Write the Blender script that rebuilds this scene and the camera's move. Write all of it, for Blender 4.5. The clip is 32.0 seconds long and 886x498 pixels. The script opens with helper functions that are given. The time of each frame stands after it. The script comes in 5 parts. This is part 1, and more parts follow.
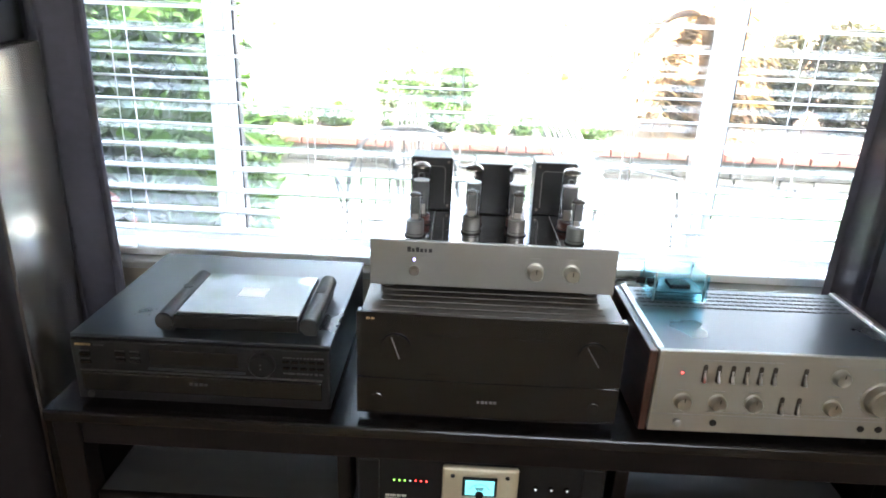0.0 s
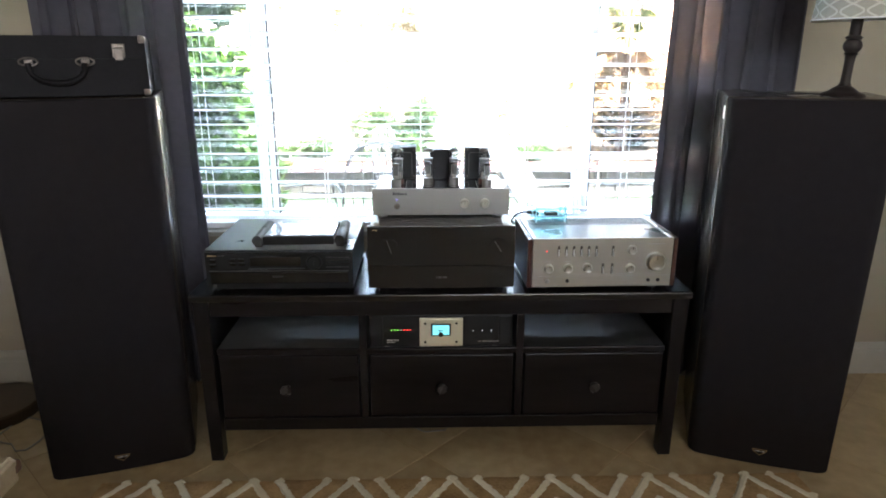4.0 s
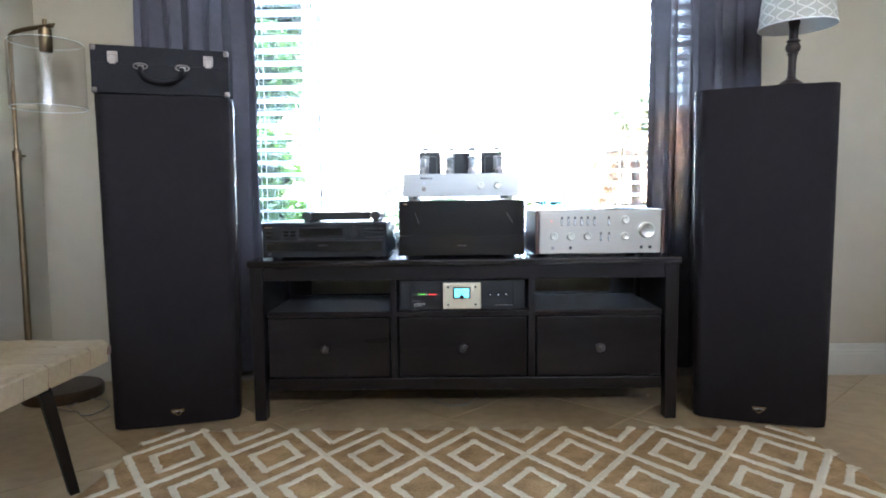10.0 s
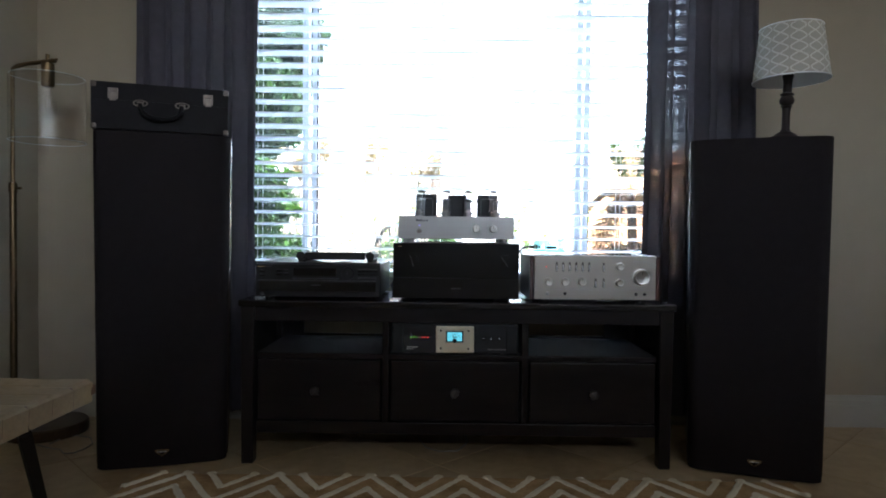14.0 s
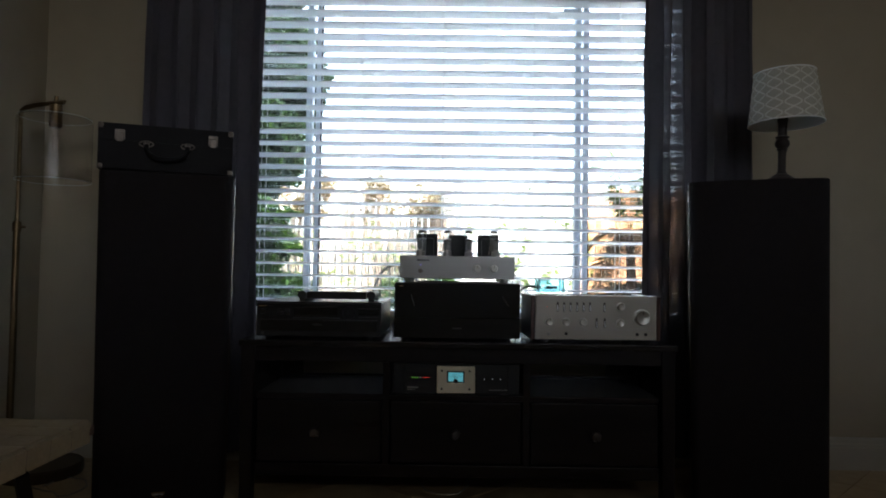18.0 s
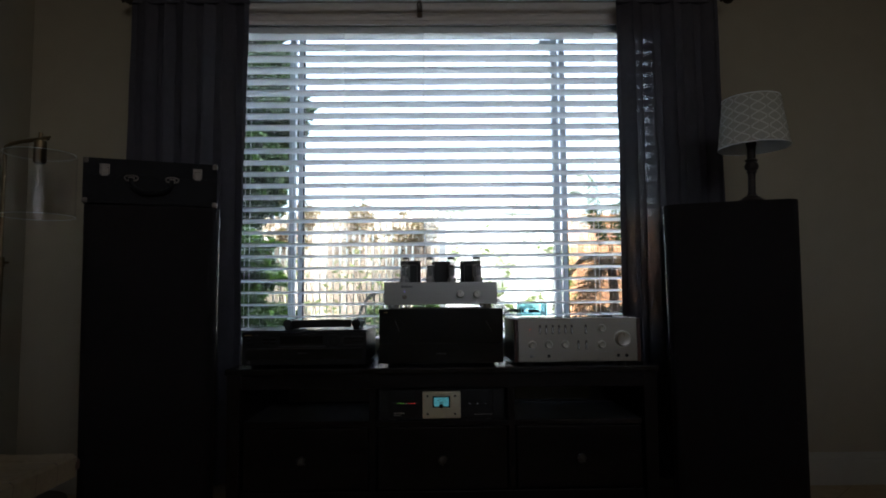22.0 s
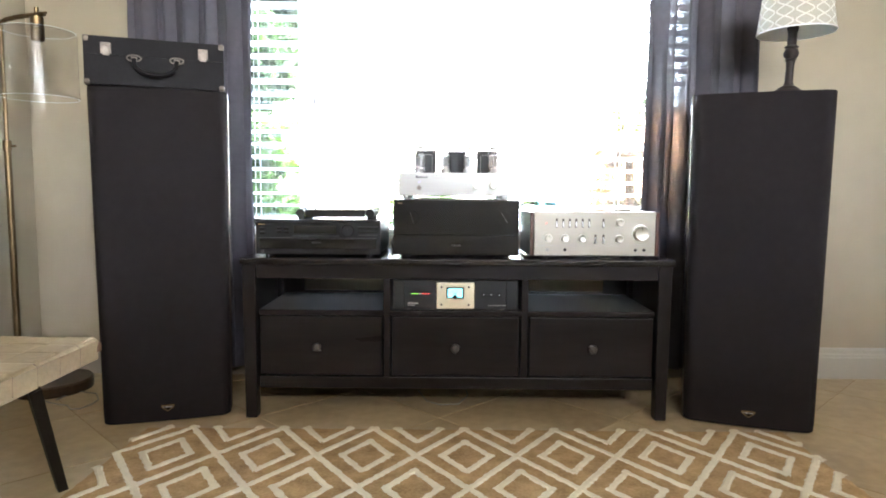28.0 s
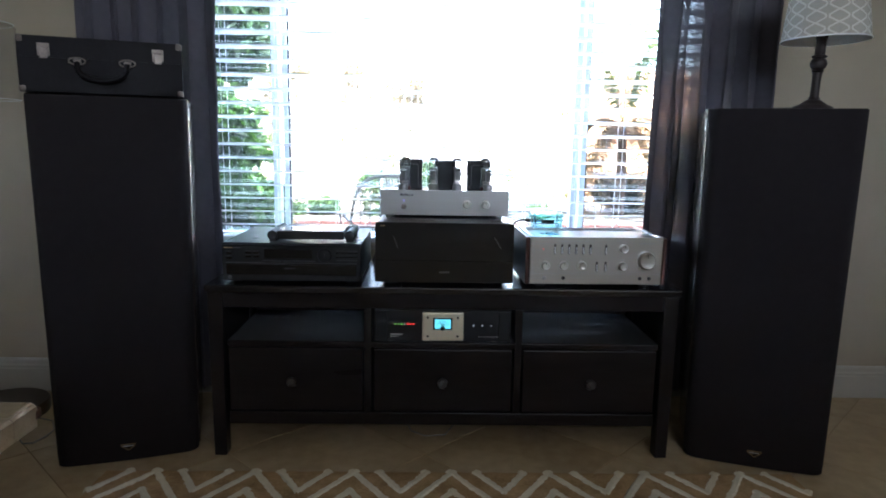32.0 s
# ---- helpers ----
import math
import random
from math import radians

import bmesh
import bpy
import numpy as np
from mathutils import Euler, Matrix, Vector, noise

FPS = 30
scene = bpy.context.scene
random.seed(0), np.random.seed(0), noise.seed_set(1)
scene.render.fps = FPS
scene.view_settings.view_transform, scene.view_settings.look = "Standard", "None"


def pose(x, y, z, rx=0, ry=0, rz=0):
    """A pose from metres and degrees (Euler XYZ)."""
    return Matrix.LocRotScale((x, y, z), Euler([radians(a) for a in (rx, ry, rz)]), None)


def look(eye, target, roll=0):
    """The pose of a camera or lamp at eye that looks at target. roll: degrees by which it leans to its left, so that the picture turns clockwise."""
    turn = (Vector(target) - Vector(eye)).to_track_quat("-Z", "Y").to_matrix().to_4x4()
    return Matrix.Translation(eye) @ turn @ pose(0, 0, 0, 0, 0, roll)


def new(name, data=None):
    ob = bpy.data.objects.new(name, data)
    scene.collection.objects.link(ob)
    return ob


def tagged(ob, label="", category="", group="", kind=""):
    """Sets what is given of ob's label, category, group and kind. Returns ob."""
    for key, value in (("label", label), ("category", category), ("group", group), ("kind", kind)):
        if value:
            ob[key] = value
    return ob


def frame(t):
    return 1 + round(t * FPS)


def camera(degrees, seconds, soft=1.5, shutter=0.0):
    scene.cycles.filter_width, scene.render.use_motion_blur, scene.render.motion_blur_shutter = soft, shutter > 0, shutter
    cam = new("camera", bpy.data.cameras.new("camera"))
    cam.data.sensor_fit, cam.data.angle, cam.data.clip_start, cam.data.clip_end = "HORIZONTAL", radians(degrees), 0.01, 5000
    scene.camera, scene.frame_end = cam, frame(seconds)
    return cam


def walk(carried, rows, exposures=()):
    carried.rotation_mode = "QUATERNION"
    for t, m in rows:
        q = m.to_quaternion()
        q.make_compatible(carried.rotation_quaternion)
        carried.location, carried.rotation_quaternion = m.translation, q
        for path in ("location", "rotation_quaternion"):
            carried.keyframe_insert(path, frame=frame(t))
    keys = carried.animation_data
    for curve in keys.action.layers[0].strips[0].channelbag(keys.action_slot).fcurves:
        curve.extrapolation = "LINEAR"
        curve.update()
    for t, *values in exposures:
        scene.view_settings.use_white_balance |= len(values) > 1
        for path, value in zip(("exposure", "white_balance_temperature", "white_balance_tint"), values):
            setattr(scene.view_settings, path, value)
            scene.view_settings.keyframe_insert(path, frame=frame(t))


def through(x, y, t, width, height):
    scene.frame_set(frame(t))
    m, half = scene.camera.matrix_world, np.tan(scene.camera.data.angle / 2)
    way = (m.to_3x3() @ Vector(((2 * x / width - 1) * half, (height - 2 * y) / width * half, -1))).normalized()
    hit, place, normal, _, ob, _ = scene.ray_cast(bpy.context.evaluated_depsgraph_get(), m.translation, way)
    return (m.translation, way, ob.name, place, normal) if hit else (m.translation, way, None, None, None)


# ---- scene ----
cam = camera(68.9, 32.0, soft=1.8)
PATH = [
    (0, (-0.063, -0.908, 1.242), (-0.097, 0.965, 0.543), 2.4),
    (0.5, (-0.049, -1.043, 1.274), (-0.08, 0.845, 0.616), 0.9),
    (1, (-0.056, -1.223, 1.3), (-0.063, 0.674, 0.666), 0.2),
    (1.5, (-0.069, -1.375, 1.294), (-0.018, 0.521, 0.66), 0.5),
    (2, (-0.023, -1.518, 1.324), (0.024, 0.386, 0.715), 0.7),
    (2.5, (0.018, -1.687, 1.33), (0.062, 0.219, 0.726), 0.2),
    (3, (0.006, -1.765, 1.34), (0.049, 0.13, 0.704), 0.1),
    (3.5, (-0.039, -1.802, 1.291), (0.012, 0.104, 0.687), 0.1),
    (5.5, (-0.04, -1.816, 1.243), (-0.002, 0.104, 0.685), 0.2),
    (6, (-0.047, -1.871, 1.152), (0.015, 0.067, 0.658), 1.1),
    (6.5, (-0.031, -1.915, 0.982), (0.039, 0.051, 0.623), 1.2),
    (7, (-0.036, -1.927, 0.943), (0.027, 0.055, 0.681), 0.9),
    (7.5, (-0.077, -1.981, 0.95), (-0.005, 0.007, 0.745), -0.2),
    (8, (-0.086, -2.065, 0.929), (0.006, -0.075, 0.758), 0.3),
    (8.5, (-0.021, -2.16, 0.878), (0.028, -0.17, 0.686), 1.1),
    (9, (-0.012, -2.215, 0.843), (-0.029, -0.228, 0.614), 0.3),
    (9.5, (-0.029, -2.227, 0.815), (-0.053, -0.238, 0.606), -0.4),
    (10, (-0.028, -2.235, 0.786), (-0.058, -0.241, 0.631), -0.7),
    (10.5, (-0.029, -2.236, 0.794), (-0.063, -0.239, 0.696), -0.1),
    (11, (-0.035, -2.232, 0.81), (-0.046, -0.233, 0.736), 0.4),
    (11.5, (-0.031, -2.229, 0.817), (-0.045, -0.229, 0.765), 0.4),
    (12, (-0.041, -2.226, 0.832), (-0.051, -0.227, 0.78), 0.6),
    (12.5, (-0.039, -2.226, 0.825), (-0.049, -0.226, 0.779), 0.9),
    (13, (-0.024, -2.227, 0.837), (-0.041, -0.228, 0.773), 0.6),
    (13.5, (-0.02, -2.224, 0.819), (-0.041, -0.225, 0.761), 0.6),
    (15.5, (-0.021, -2.226, 0.81), (-0.032, -0.226, 0.789), 0.9),
    (16, (-0.016, -2.228, 0.805), (-0.036, -0.228, 0.798), 0.7),
    (16.5, (-0.024, -2.23, 0.805), (-0.04, -0.23, 0.827), 0.7),
    (17, (-0.034, -2.231, 0.818), (-0.047, -0.231, 0.86), 1.3),
    (17.5, (-0.032, -2.231, 0.836), (-0.045, -0.232, 0.879), 1.0),
    (18, (-0.03, -2.235, 0.818), (-0.046, -0.236, 0.889), 0.8),
    (18.5, (-0.043, -2.233, 0.813), (-0.051, -0.235, 0.904), 1.3),
    (19, (-0.034, -2.236, 0.814), (-0.042, -0.239, 0.921), 1.1),
    (19.5, (-0.037, -2.24, 0.84), (-0.032, -0.242, 0.933), 1.0),
    (20, (-0.017, -2.241, 0.826), (-0.018, -0.244, 0.934), 0.7),
    (20.5, (-0.018, -2.265, 0.802), (-0.008, -0.269, 0.929), 0.5),
    (21, (-0.043, -2.273, 0.807), (-0.01, -0.277, 0.933), 0.2),
    (21.5, (-0.021, -2.274, 0.793), (0.0, -0.28, 0.945), 0.0),
    (22, (-0.023, -2.276, 0.812), (0.008, -0.282, 0.968), -0.5),
    (22.5, (-0.014, -2.284, 0.813), (0.015, -0.291, 0.983), -0.2),
    (23, (-0.005, -2.284, 0.821), (0.023, -0.291, 0.985), 0.3),
    (23.5, (-0.02, -2.278, 0.834), (0.023, -0.282, 0.957), 1.2),
    (24, (-0.022, -2.273, 0.849), (0.012, -0.275, 0.922), 0.6),
    (24.5, (-0.03, -2.265, 0.828), (-0.006, -0.266, 0.863), 0.8),
    (25, (-0.031, -2.252, 0.853), (-0.015, -0.254, 0.771), 1.0),
    (25.5, (-0.037, -2.23, 0.861), (-0.027, -0.24, 0.661), 0.7),
    (27.5, (-0.039, -2.232, 0.805), (-0.042, -0.244, 0.589), 0.6),
    (28, (-0.036, -2.226, 0.817), (-0.041, -0.235, 0.633), 0.4),
    (28.5, (-0.039, -2.227, 0.825), (-0.04, -0.233, 0.665), 0.4),
    (29, (-0.047, -2.221, 0.83), (-0.035, -0.226, 0.682), 0.5),
    (29.5, (-0.046, -2.209, 0.834), (-0.023, -0.214, 0.692), 0.8),
    (30, (-0.085, -2.141, 0.884), (-0.027, -0.148, 0.72), 1.1),
    (30.5, (-0.148, -2.053, 0.957), (-0.022, -0.065, 0.779), 0.4),
    (31, (-0.144, -2.008, 1.036), (0.019, -0.03, 0.791), 0.0),
    (31.5, (-0.088, -2.002, 1.027), (0.05, -0.027, 0.746), 1.1),
    (32, (-0.046, -1.99, 1.029), (-0.002, -0.018, 0.704), 1.0),
]
EXPOSURES = [
    (0, 5.77, 6250, 10),
    (1, 5.37, 6250, 10),
    (2, 4.82, 6300, 10),
    (3, 5.07, 6250, 10),
    (6, 6.37, 5600, 10),
    (8, 6.49, 5350, 10),
    (9, 5.99, 5400, 10),
    (10, 6.39, 5300, 10),
    (12, 5.32, 5500, 10),
    (13, 4.62, 5550, 10),
    (16, 4.50, 5550, 10),
    (17, 3.85, 5950, 10),
    (18, 3.28, 5950, 10),
    (19, 2.96, 5950, 10),
    (21, 2.78, 5950, 10),
    (22, 2.66, 5950, 10),
    (23, 2.30, 5950, 10),
    (24.5, 2.32, 5950, 10),
    (25.5, 3.77, 5900, 10),
    (27.5, 6.87, 6250, 10),
    (29, 6.47, 5550, 10),
    (30, 5.97, 5080, 10),
    (31, 5.22, 5100, 10),
    (32, 4.95, 5350, 10),
]
walk(cam, [(t, look(eye, target, roll)) for t, eye, target, roll in PATH], EXPOSURES)

# ---- world and light ----
world = bpy.data.worlds.new("sky")
scene.world = world
world.use_nodes = True
wn = world.node_tree
sky = wn.nodes.new("ShaderNodeTexSky")
sky.sky_type, sky.sun_disc = "NISHITA", False
sky.sun_elevation, sky.sun_rotation = radians(55), radians(118)
sky.air_density, sky.dust_density = 1.0, 5.0
haze = wn.nodes.new("ShaderNodeHueSaturation")
haze.inputs["Saturation"].default_value = 0.62
wn.links.new(sky.outputs[0], haze.inputs["Color"])
wn.links.new(haze.outputs[0], wn.nodes["Background"].inputs[0])
wn.nodes["Background"].inputs[1].default_value = 0.165
sun = new("sun", bpy.data.lights.new("sun", "SUN"))
sun.data.energy, sun.data.angle, sun.data.color = 3.2, radians(0.5), (1.0, 0.94, 0.85)
sun.matrix_world = look((0, 0, 0), (-0.50, 0.27, -0.82))
# added fill lamp behind the camera, aimed up at the ceiling; no source seen there
back_light = new("rear_fill", bpy.data.lights.new("rear_fill", "AREA"))
back_light.data.shape, back_light.data.size, back_light.data.size_y = "RECTANGLE", 2.2, 0.6
back_light.data.energy, back_light.data.color = 1.8, (1.0, 0.93, 0.82)
back_light.matrix_world = look((1.0, -4.62, 2.25), (0.6, -2.4, 4.6))


# ---- materials ----
def mat(name, color, rough=0.5, metal=0.0, scale=8.0, vary=0.12, bump=0.0, bump_scale=200.0, stretch=(1, 1, 1), coat=0.0, spec=0.5, rand=0.0, color2=None, fac=0.5):
    """A principled material with a slow and a fine variation of its colour, and fine relief."""
    m = bpy.data.materials.new(name)
    m.use_nodes = True
    t = m.node_tree
    n, l = t.nodes, t.links
    p = n["Principled BSDF"]
    p.inputs["Metallic"].default_value = metal
    p.inputs["Coat Weight"].default_value = coat
    p.inputs["Specular IOR Level"].default_value = spec
    co = n.new("ShaderNodeTexCoord")
    mp = n.new("ShaderNodeMapping")
    mp.inputs["Scale"].default_value = stretch
    l.new(co.outputs["Object"], mp.inputs[0])
    a = n.new("ShaderNodeTexNoise")
    a.inputs["Scale"].default_value, a.inputs["Detail"].default_value = scale, 6
    b = n.new("ShaderNodeTexNoise")
    b.inputs["Scale"].default_value, b.inputs["Detail"].default_value = scale * 9, 4
    for k in (a, b):
        l.new(mp.outputs[0], k.inputs["Vector"])
    mixn = n.new("ShaderNodeMath")
    mixn.operation = "MULTIPLY_ADD"
    mixn.inputs[1].default_value = 0.4
    l.new(b.outputs["Fac"], mixn.inputs[0])
    sc = n.new("ShaderNodeMath")
    sc.operation = "MULTIPLY"
    sc.inputs[1].default_value = 0.6
    l.new(a.outputs["Fac"], sc.inputs[0])
    l.new(sc.outputs[0], mixn.inputs[2])
    src = mixn.outputs[0]
    if rand:
        oi = n.new("ShaderNodeObjectInfo")
        ra = n.new("ShaderNodeMath")
        ra.operation = "MULTIPLY_ADD"
        ra.inputs[1].default_value, ra.inputs[2].default_value = rand, -rand / 2
        l.new(oi.outputs["Random"], ra.inputs[0])
        ad = n.new("ShaderNodeMath")
        ad.operation = "ADD"
        l.new(ra.outputs[0], ad.inputs[0])
        l.new(src, ad.inputs[1])
        src = ad.outputs[0]
    ramp = n.new("ShaderNodeValToRGB")
    c1 = [max(0, c * (1 - vary)) for c in color]
    c2 = [min(1, c * (1 + vary)) for c in (color2 or color)]
    ramp.color_ramp.elements[0].position, ramp.color_ramp.elements[1].position = fac - 0.18, fac + 0.18
    ramp.color_ramp.elements[0].color, ramp.color_ramp.elements[1].color = (*c1, 1), (*c2, 1)
    l.new(src, ramp.inputs[0])
    l.new(ramp.outputs[0], p.inputs["Base Color"])
    rr = n.new("ShaderNodeMapRange")
    rr.inputs["To Min"].default_value, rr.inputs["To Max"].default_value = max(0.02, rough - 0.08), min(1, rough + 0.08)
    l.new(a.outputs["Fac"], rr.inputs["Value"])
    l.new(rr.outputs[0], p.inputs["Roughness"])
    if bump:
        f = n.new("ShaderNodeTexNoise")
        f.inputs["Scale"].default_value, f.inputs["Detail"].default_value = bump_scale, 3
        l.new(mp.outputs[0], f.inputs["Vector"])
        bn = n.new("ShaderNodeBump")
        bn.inputs["Strength"].default_value, bn.inputs["Distance"].default_value = bump, 0.002
        l.new(f.outputs["Fac"], bn.inputs["Height"])
        l.new(bn.outputs[0], p.inputs["Normal"])
    return m


def glow(name, color, strength):
    m = mat(name, color, 0.3)
    p = m.node_tree.nodes["Principled BSDF"]
    p.inputs["Emission Color"].default_value, p.inputs["Emission Strength"].default_value = (*color, 1), strength
    return m


def pane_glass(name, tint=(0.93, 0.96, 0.95), rim=0.75, least=0.04, veil=0.0):
    """Thin sheet: mostly seen through, a little mirror, a pale share mixed in if asked."""
    m = bpy.data.materials.new(name)
    m.use_nodes = True
    n, l = m.node_tree.nodes, m.node_tree.links
    n.remove(n["Principled BSDF"])
    tr, gl, mx, lw, pw, ma = (n.new(k) for k in ("ShaderNodeBsdfTransparent", "ShaderNodeBsdfGlossy", "ShaderNodeMixShader", "ShaderNodeLayerWeight", "ShaderNodeMath", "ShaderNodeMath"))
    tr.inputs[0].default_value = (*tint, 1)
    gl.inputs["Roughness"].default_value = 0.03
    lw.inputs[0].default_value = 0.5
    pw.operation, ma.operation = "POWER", "MULTIPLY_ADD"
    pw.inputs[1].default_value, ma.inputs[1].default_value, ma.inputs[2].default_value = 4.0, rim, least
    l.new(lw.outputs["Facing"], pw.inputs[0])
    l.new(pw.outputs[0], ma.inputs[0])
    l.new(ma.outputs[0], mx.inputs[0])
    l.new(tr.outputs[0], mx.inputs[1])
    l.new(gl.outputs[0], mx.inputs[2])
    if veil:
        film, md = n.new("ShaderNodeBsdfTranslucent"), n.new("ShaderNodeMixShader")
        film.inputs[0].default_value = (0.9, 0.9, 0.88, 1)
        md.inputs[0].default_value = veil
        l.new(mx.outputs[0], md.inputs[1])
        l.new(film.outputs[0], md.inputs[2])
        mx = md
    l.new(mx.outputs[0], n["Material Output"].inputs[0])
    return m


def thin_cloth(name, color, sheer, translucent, rough=0.9, weave=900.0, vary=0.15, scale=5.0):
    m = mat(name, color, rough, 0, scale, vary, 0.25, weave, spec=0.2)
    n, l = m.node_tree.nodes, m.node_tree.links
    p, out = n["Principled BSDF"], n["Material Output"]
    tl, tr, m1, m2 = (n.new(k) for k in ("ShaderNodeBsdfTranslucent", "ShaderNodeBsdfTransparent", "ShaderNodeMixShader", "ShaderNodeMixShader"))
    tl.inputs[0].default_value = (color[0] * 2.1, color[1] * 1.85, color[2] * 1.7, 1)
    m1.inputs[0].default_value, m2.inputs[0].default_value = translucent, sheer
    l.new(p.outputs[0], m1.inputs[1])
    l.new(tl.outputs[0], m1.inputs[2])
    co, mp, nz, rg = (n.new(k) for k in ("ShaderNodeTexCoord", "ShaderNodeMapping", "ShaderNodeTexNoise", "ShaderNodeMapRange"))
    mp.inputs["Scale"].default_value = (26, 0, 0.25)
    nz.inputs["Scale"].default_value, nz.inputs["Detail"].default_value = 1.0, 2
    rg.inputs["From Min"].default_value, rg.inputs["From Max"].default_value = 0.50, 0.68
    rg.inputs["To Min"].default_value, rg.inputs["To Max"].default_value = 0.003, sheer
    l.new(co.outputs["Object"], mp.inputs[0])
    l.new(mp.outputs[0], nz.inputs["Vector"])
    l.new(nz.outputs["Fac"], rg.inputs["Value"])
    l.new(rg.outputs[0], m2.inputs[0])
    l.new(m1.outputs[0], m2.inputs[1])
    l.new(tr.outputs[0], m2.inputs[2])
    l.new(m2.outputs[0], out.inputs[0])
    return m


M_WALL = mat("wall_paint", (0.316, 0.276, 0.210), 0.8, 0, 1.2, 0.05, 0.5, 130)
M_CEIL = mat("ceiling_paint", (0.75, 0.73, 0.70), 0.9, 0, 1.2, 0.04, 0.6, 90)
M_TRIM = mat("white_trim", (0.385, 0.37, 0.333), 0.4, 0, 2.5, 0.04, 0.05, 60)
M_VINYL = mat("window_vinyl", (0.58, 0.63, 0.68), 0.35, 0, 3, 0.03)
M_TILE = mat("travertine", (0.37, 0.262, 0.140), 0.30, 0, 2.2, 0.16, 0.2, 45, rand=0.10, color2=(0.465, 0.37, 0.23))
M_GROUT = mat("grout", (0.335, 0.243, 0.142), 0.9, 0, 20, 0.1, 0.5, 150)
M_BENCH = mat("black_brown_stain", (0.0085, 0.0070, 0.0070), 0.30, 0, 5, 0.3, 0.12, 120, stretch=(0.15, 1, 1), spec=0.17, color2=(0.0130, 0.0105, 0.0105))
M_BENCHTOP = mat("polished_black_brown_stain", (0.0085, 0.0075, 0.0078), 0.22, 0, 5, 0.2, 0.05, 120, stretch=(0.15, 1, 1), spec=0.5, color2=(0.012, 0.0105, 0.011))
# black-brown stain lifted to pale blue-grey to stand for window glow
M_SHELF = mat("window_lit_black_brown_stain", (0.062, 0.064, 0.070), 0.30, 0, 5, 0.08, 0.05, 120, stretch=(0.15, 1, 1), spec=1.0, color2=(0.072, 0.074, 0.080))
M_BENCHV = mat("black_brown_stain_upright", (0.0085, 0.0070, 0.0070), 0.30, 0, 5, 0.3, 0.12, 120, stretch=(1, 1, 0.15), spec=0.17, color2=(0.0130, 0.0105, 0.0105))
M_KNOBWOOD = mat("dark_knob", (0.05, 0.045, 0.043), 0.28, 0, 30, 0.2)
M_ASH = mat("black_ash_vinyl", (0.046, 0.037, 0.030), 0.25, 0, 6, 0.3, 0.03, 180, stretch=(1, 1, 0.08), spec=0.9)
M_GRILLE = mat("grille_cloth", (0.0175, 0.0147, 0.0160), 0.85, 0, 4, 0.15, 0.9, 900, spec=0.1)
M_CASE = mat("black_leatherette", (0.0095, 0.0088, 0.0105), 0.58, 0, 10, 0.25, 0.3, 260, spec=0.09)
M_CHROME = mat("worn_nickel", (0.135, 0.115, 0.10), 0.45, 0.7, 40, 0.4)
M_KNOB = mat("turned_aluminium", (0.42, 0.40, 0.355), 0.32, 0.8, 30, 0.05)
M_STEEL = mat("brushed_steel", (0.55, 0.55, 0.56), 0.3, 1.0, 20, 0.1)
M_BRASS = mat("aged_brass", (0.17, 0.122, 0.068), 0.40, 1.0, 20, 0.15)
M_BRASSDARK = mat("dark_bronze", (0.10, 0.075, 0.055), 0.4, 0.8, 14, 0.2)
M_BLACKMETAL = mat("black_painted_metal", (0.011, 0.011, 0.012), 0.42, 0, 12, 0.2, 0.2, 400, spec=0.25)
M_BLACKGLOSS = mat("black_gloss_panel", (0.010, 0.0095, 0.0095), 0.14, 0, 12, 0.2, spec=0.5)
M_BLACKTOP = mat("black_lid_metal", (0.030, 0.033, 0.039), 0.30, 0.2, 6, 0.06, 0.05, 500)
# black lid colour raised to grey-brown in place of the window's sheen
M_LIDGREY = mat("window_sheen_lid_metal", (0.075, 0.068, 0.062), 0.36, 0.3, 6, 0.1, 0.08, 500)
M_BLACKPLASTIC = mat("black_plastic", (0.009, 0.0085, 0.0085), 0.5, 0, 25, 0.15, spec=0.2)
M_RUBBER = mat("rubber", (0.02, 0.02, 0.02), 0.8, 0, 30, 0.1)
M_ALU = mat("brushed_aluminium", (0.275, 0.268, 0.255), 0.38, 0.55, 6, 0.05, 0.12, 300, stretch=(0.03, 1, 1))
M_TRIMALU = mat("satin_trim_aluminium", (0.62, 0.60, 0.60), 0.30, 0.6, 6, 0.04)
M_CHAMP = mat("champagne_aluminium", (0.30, 0.278, 0.238), 0.40, 0.45, 6, 0.05, 0.12, 300, stretch=(0.03, 1, 1))
M_CREAMPLATE = mat("cream_metal_plate", (0.66, 0.61, 0.48), 0.4, 0.35, 10, 0.05)
M_WALNUT = mat("walnut_veneer", (0.038, 0.015, 0.011), 0.33, 0, 7, 0.25, 0.1, 100, stretch=(1, 0.12, 1), color2=(0.070, 0.028, 0.020))
M_DIMINK = mat("dim_print", (0.034, 0.033, 0.032), 0.5)
M_INK = mat("dark_print", (0.02, 0.02, 0.025), 0.5)
M_PALEINK = mat("pale_print", (0.62, 0.62, 0.60), 0.5)
M_GOLDINK = mat("gold_print", (0.36, 0.25, 0.10), 0.4)
M_DULLINK = mat("dull_print", (0.13, 0.125, 0.12), 0.5)
M_GREYINK = mat("grey_print", (0.28, 0.27, 0.26), 0.5)
M_CURTAIN = thin_cloth("curtain_cloth", (0.072, 0.069, 0.086), 0.022, 0.03)
M_SHEER = thin_cloth("sheer_curtain_cloth", (0.072, 0.068, 0.083), 0.045, 0.03)
M_SHADEFAB = mat("lampshade_fabric", (0.35, 0.34, 0.295), 0.85, 0, 8, 0.06, 0.4, 500)
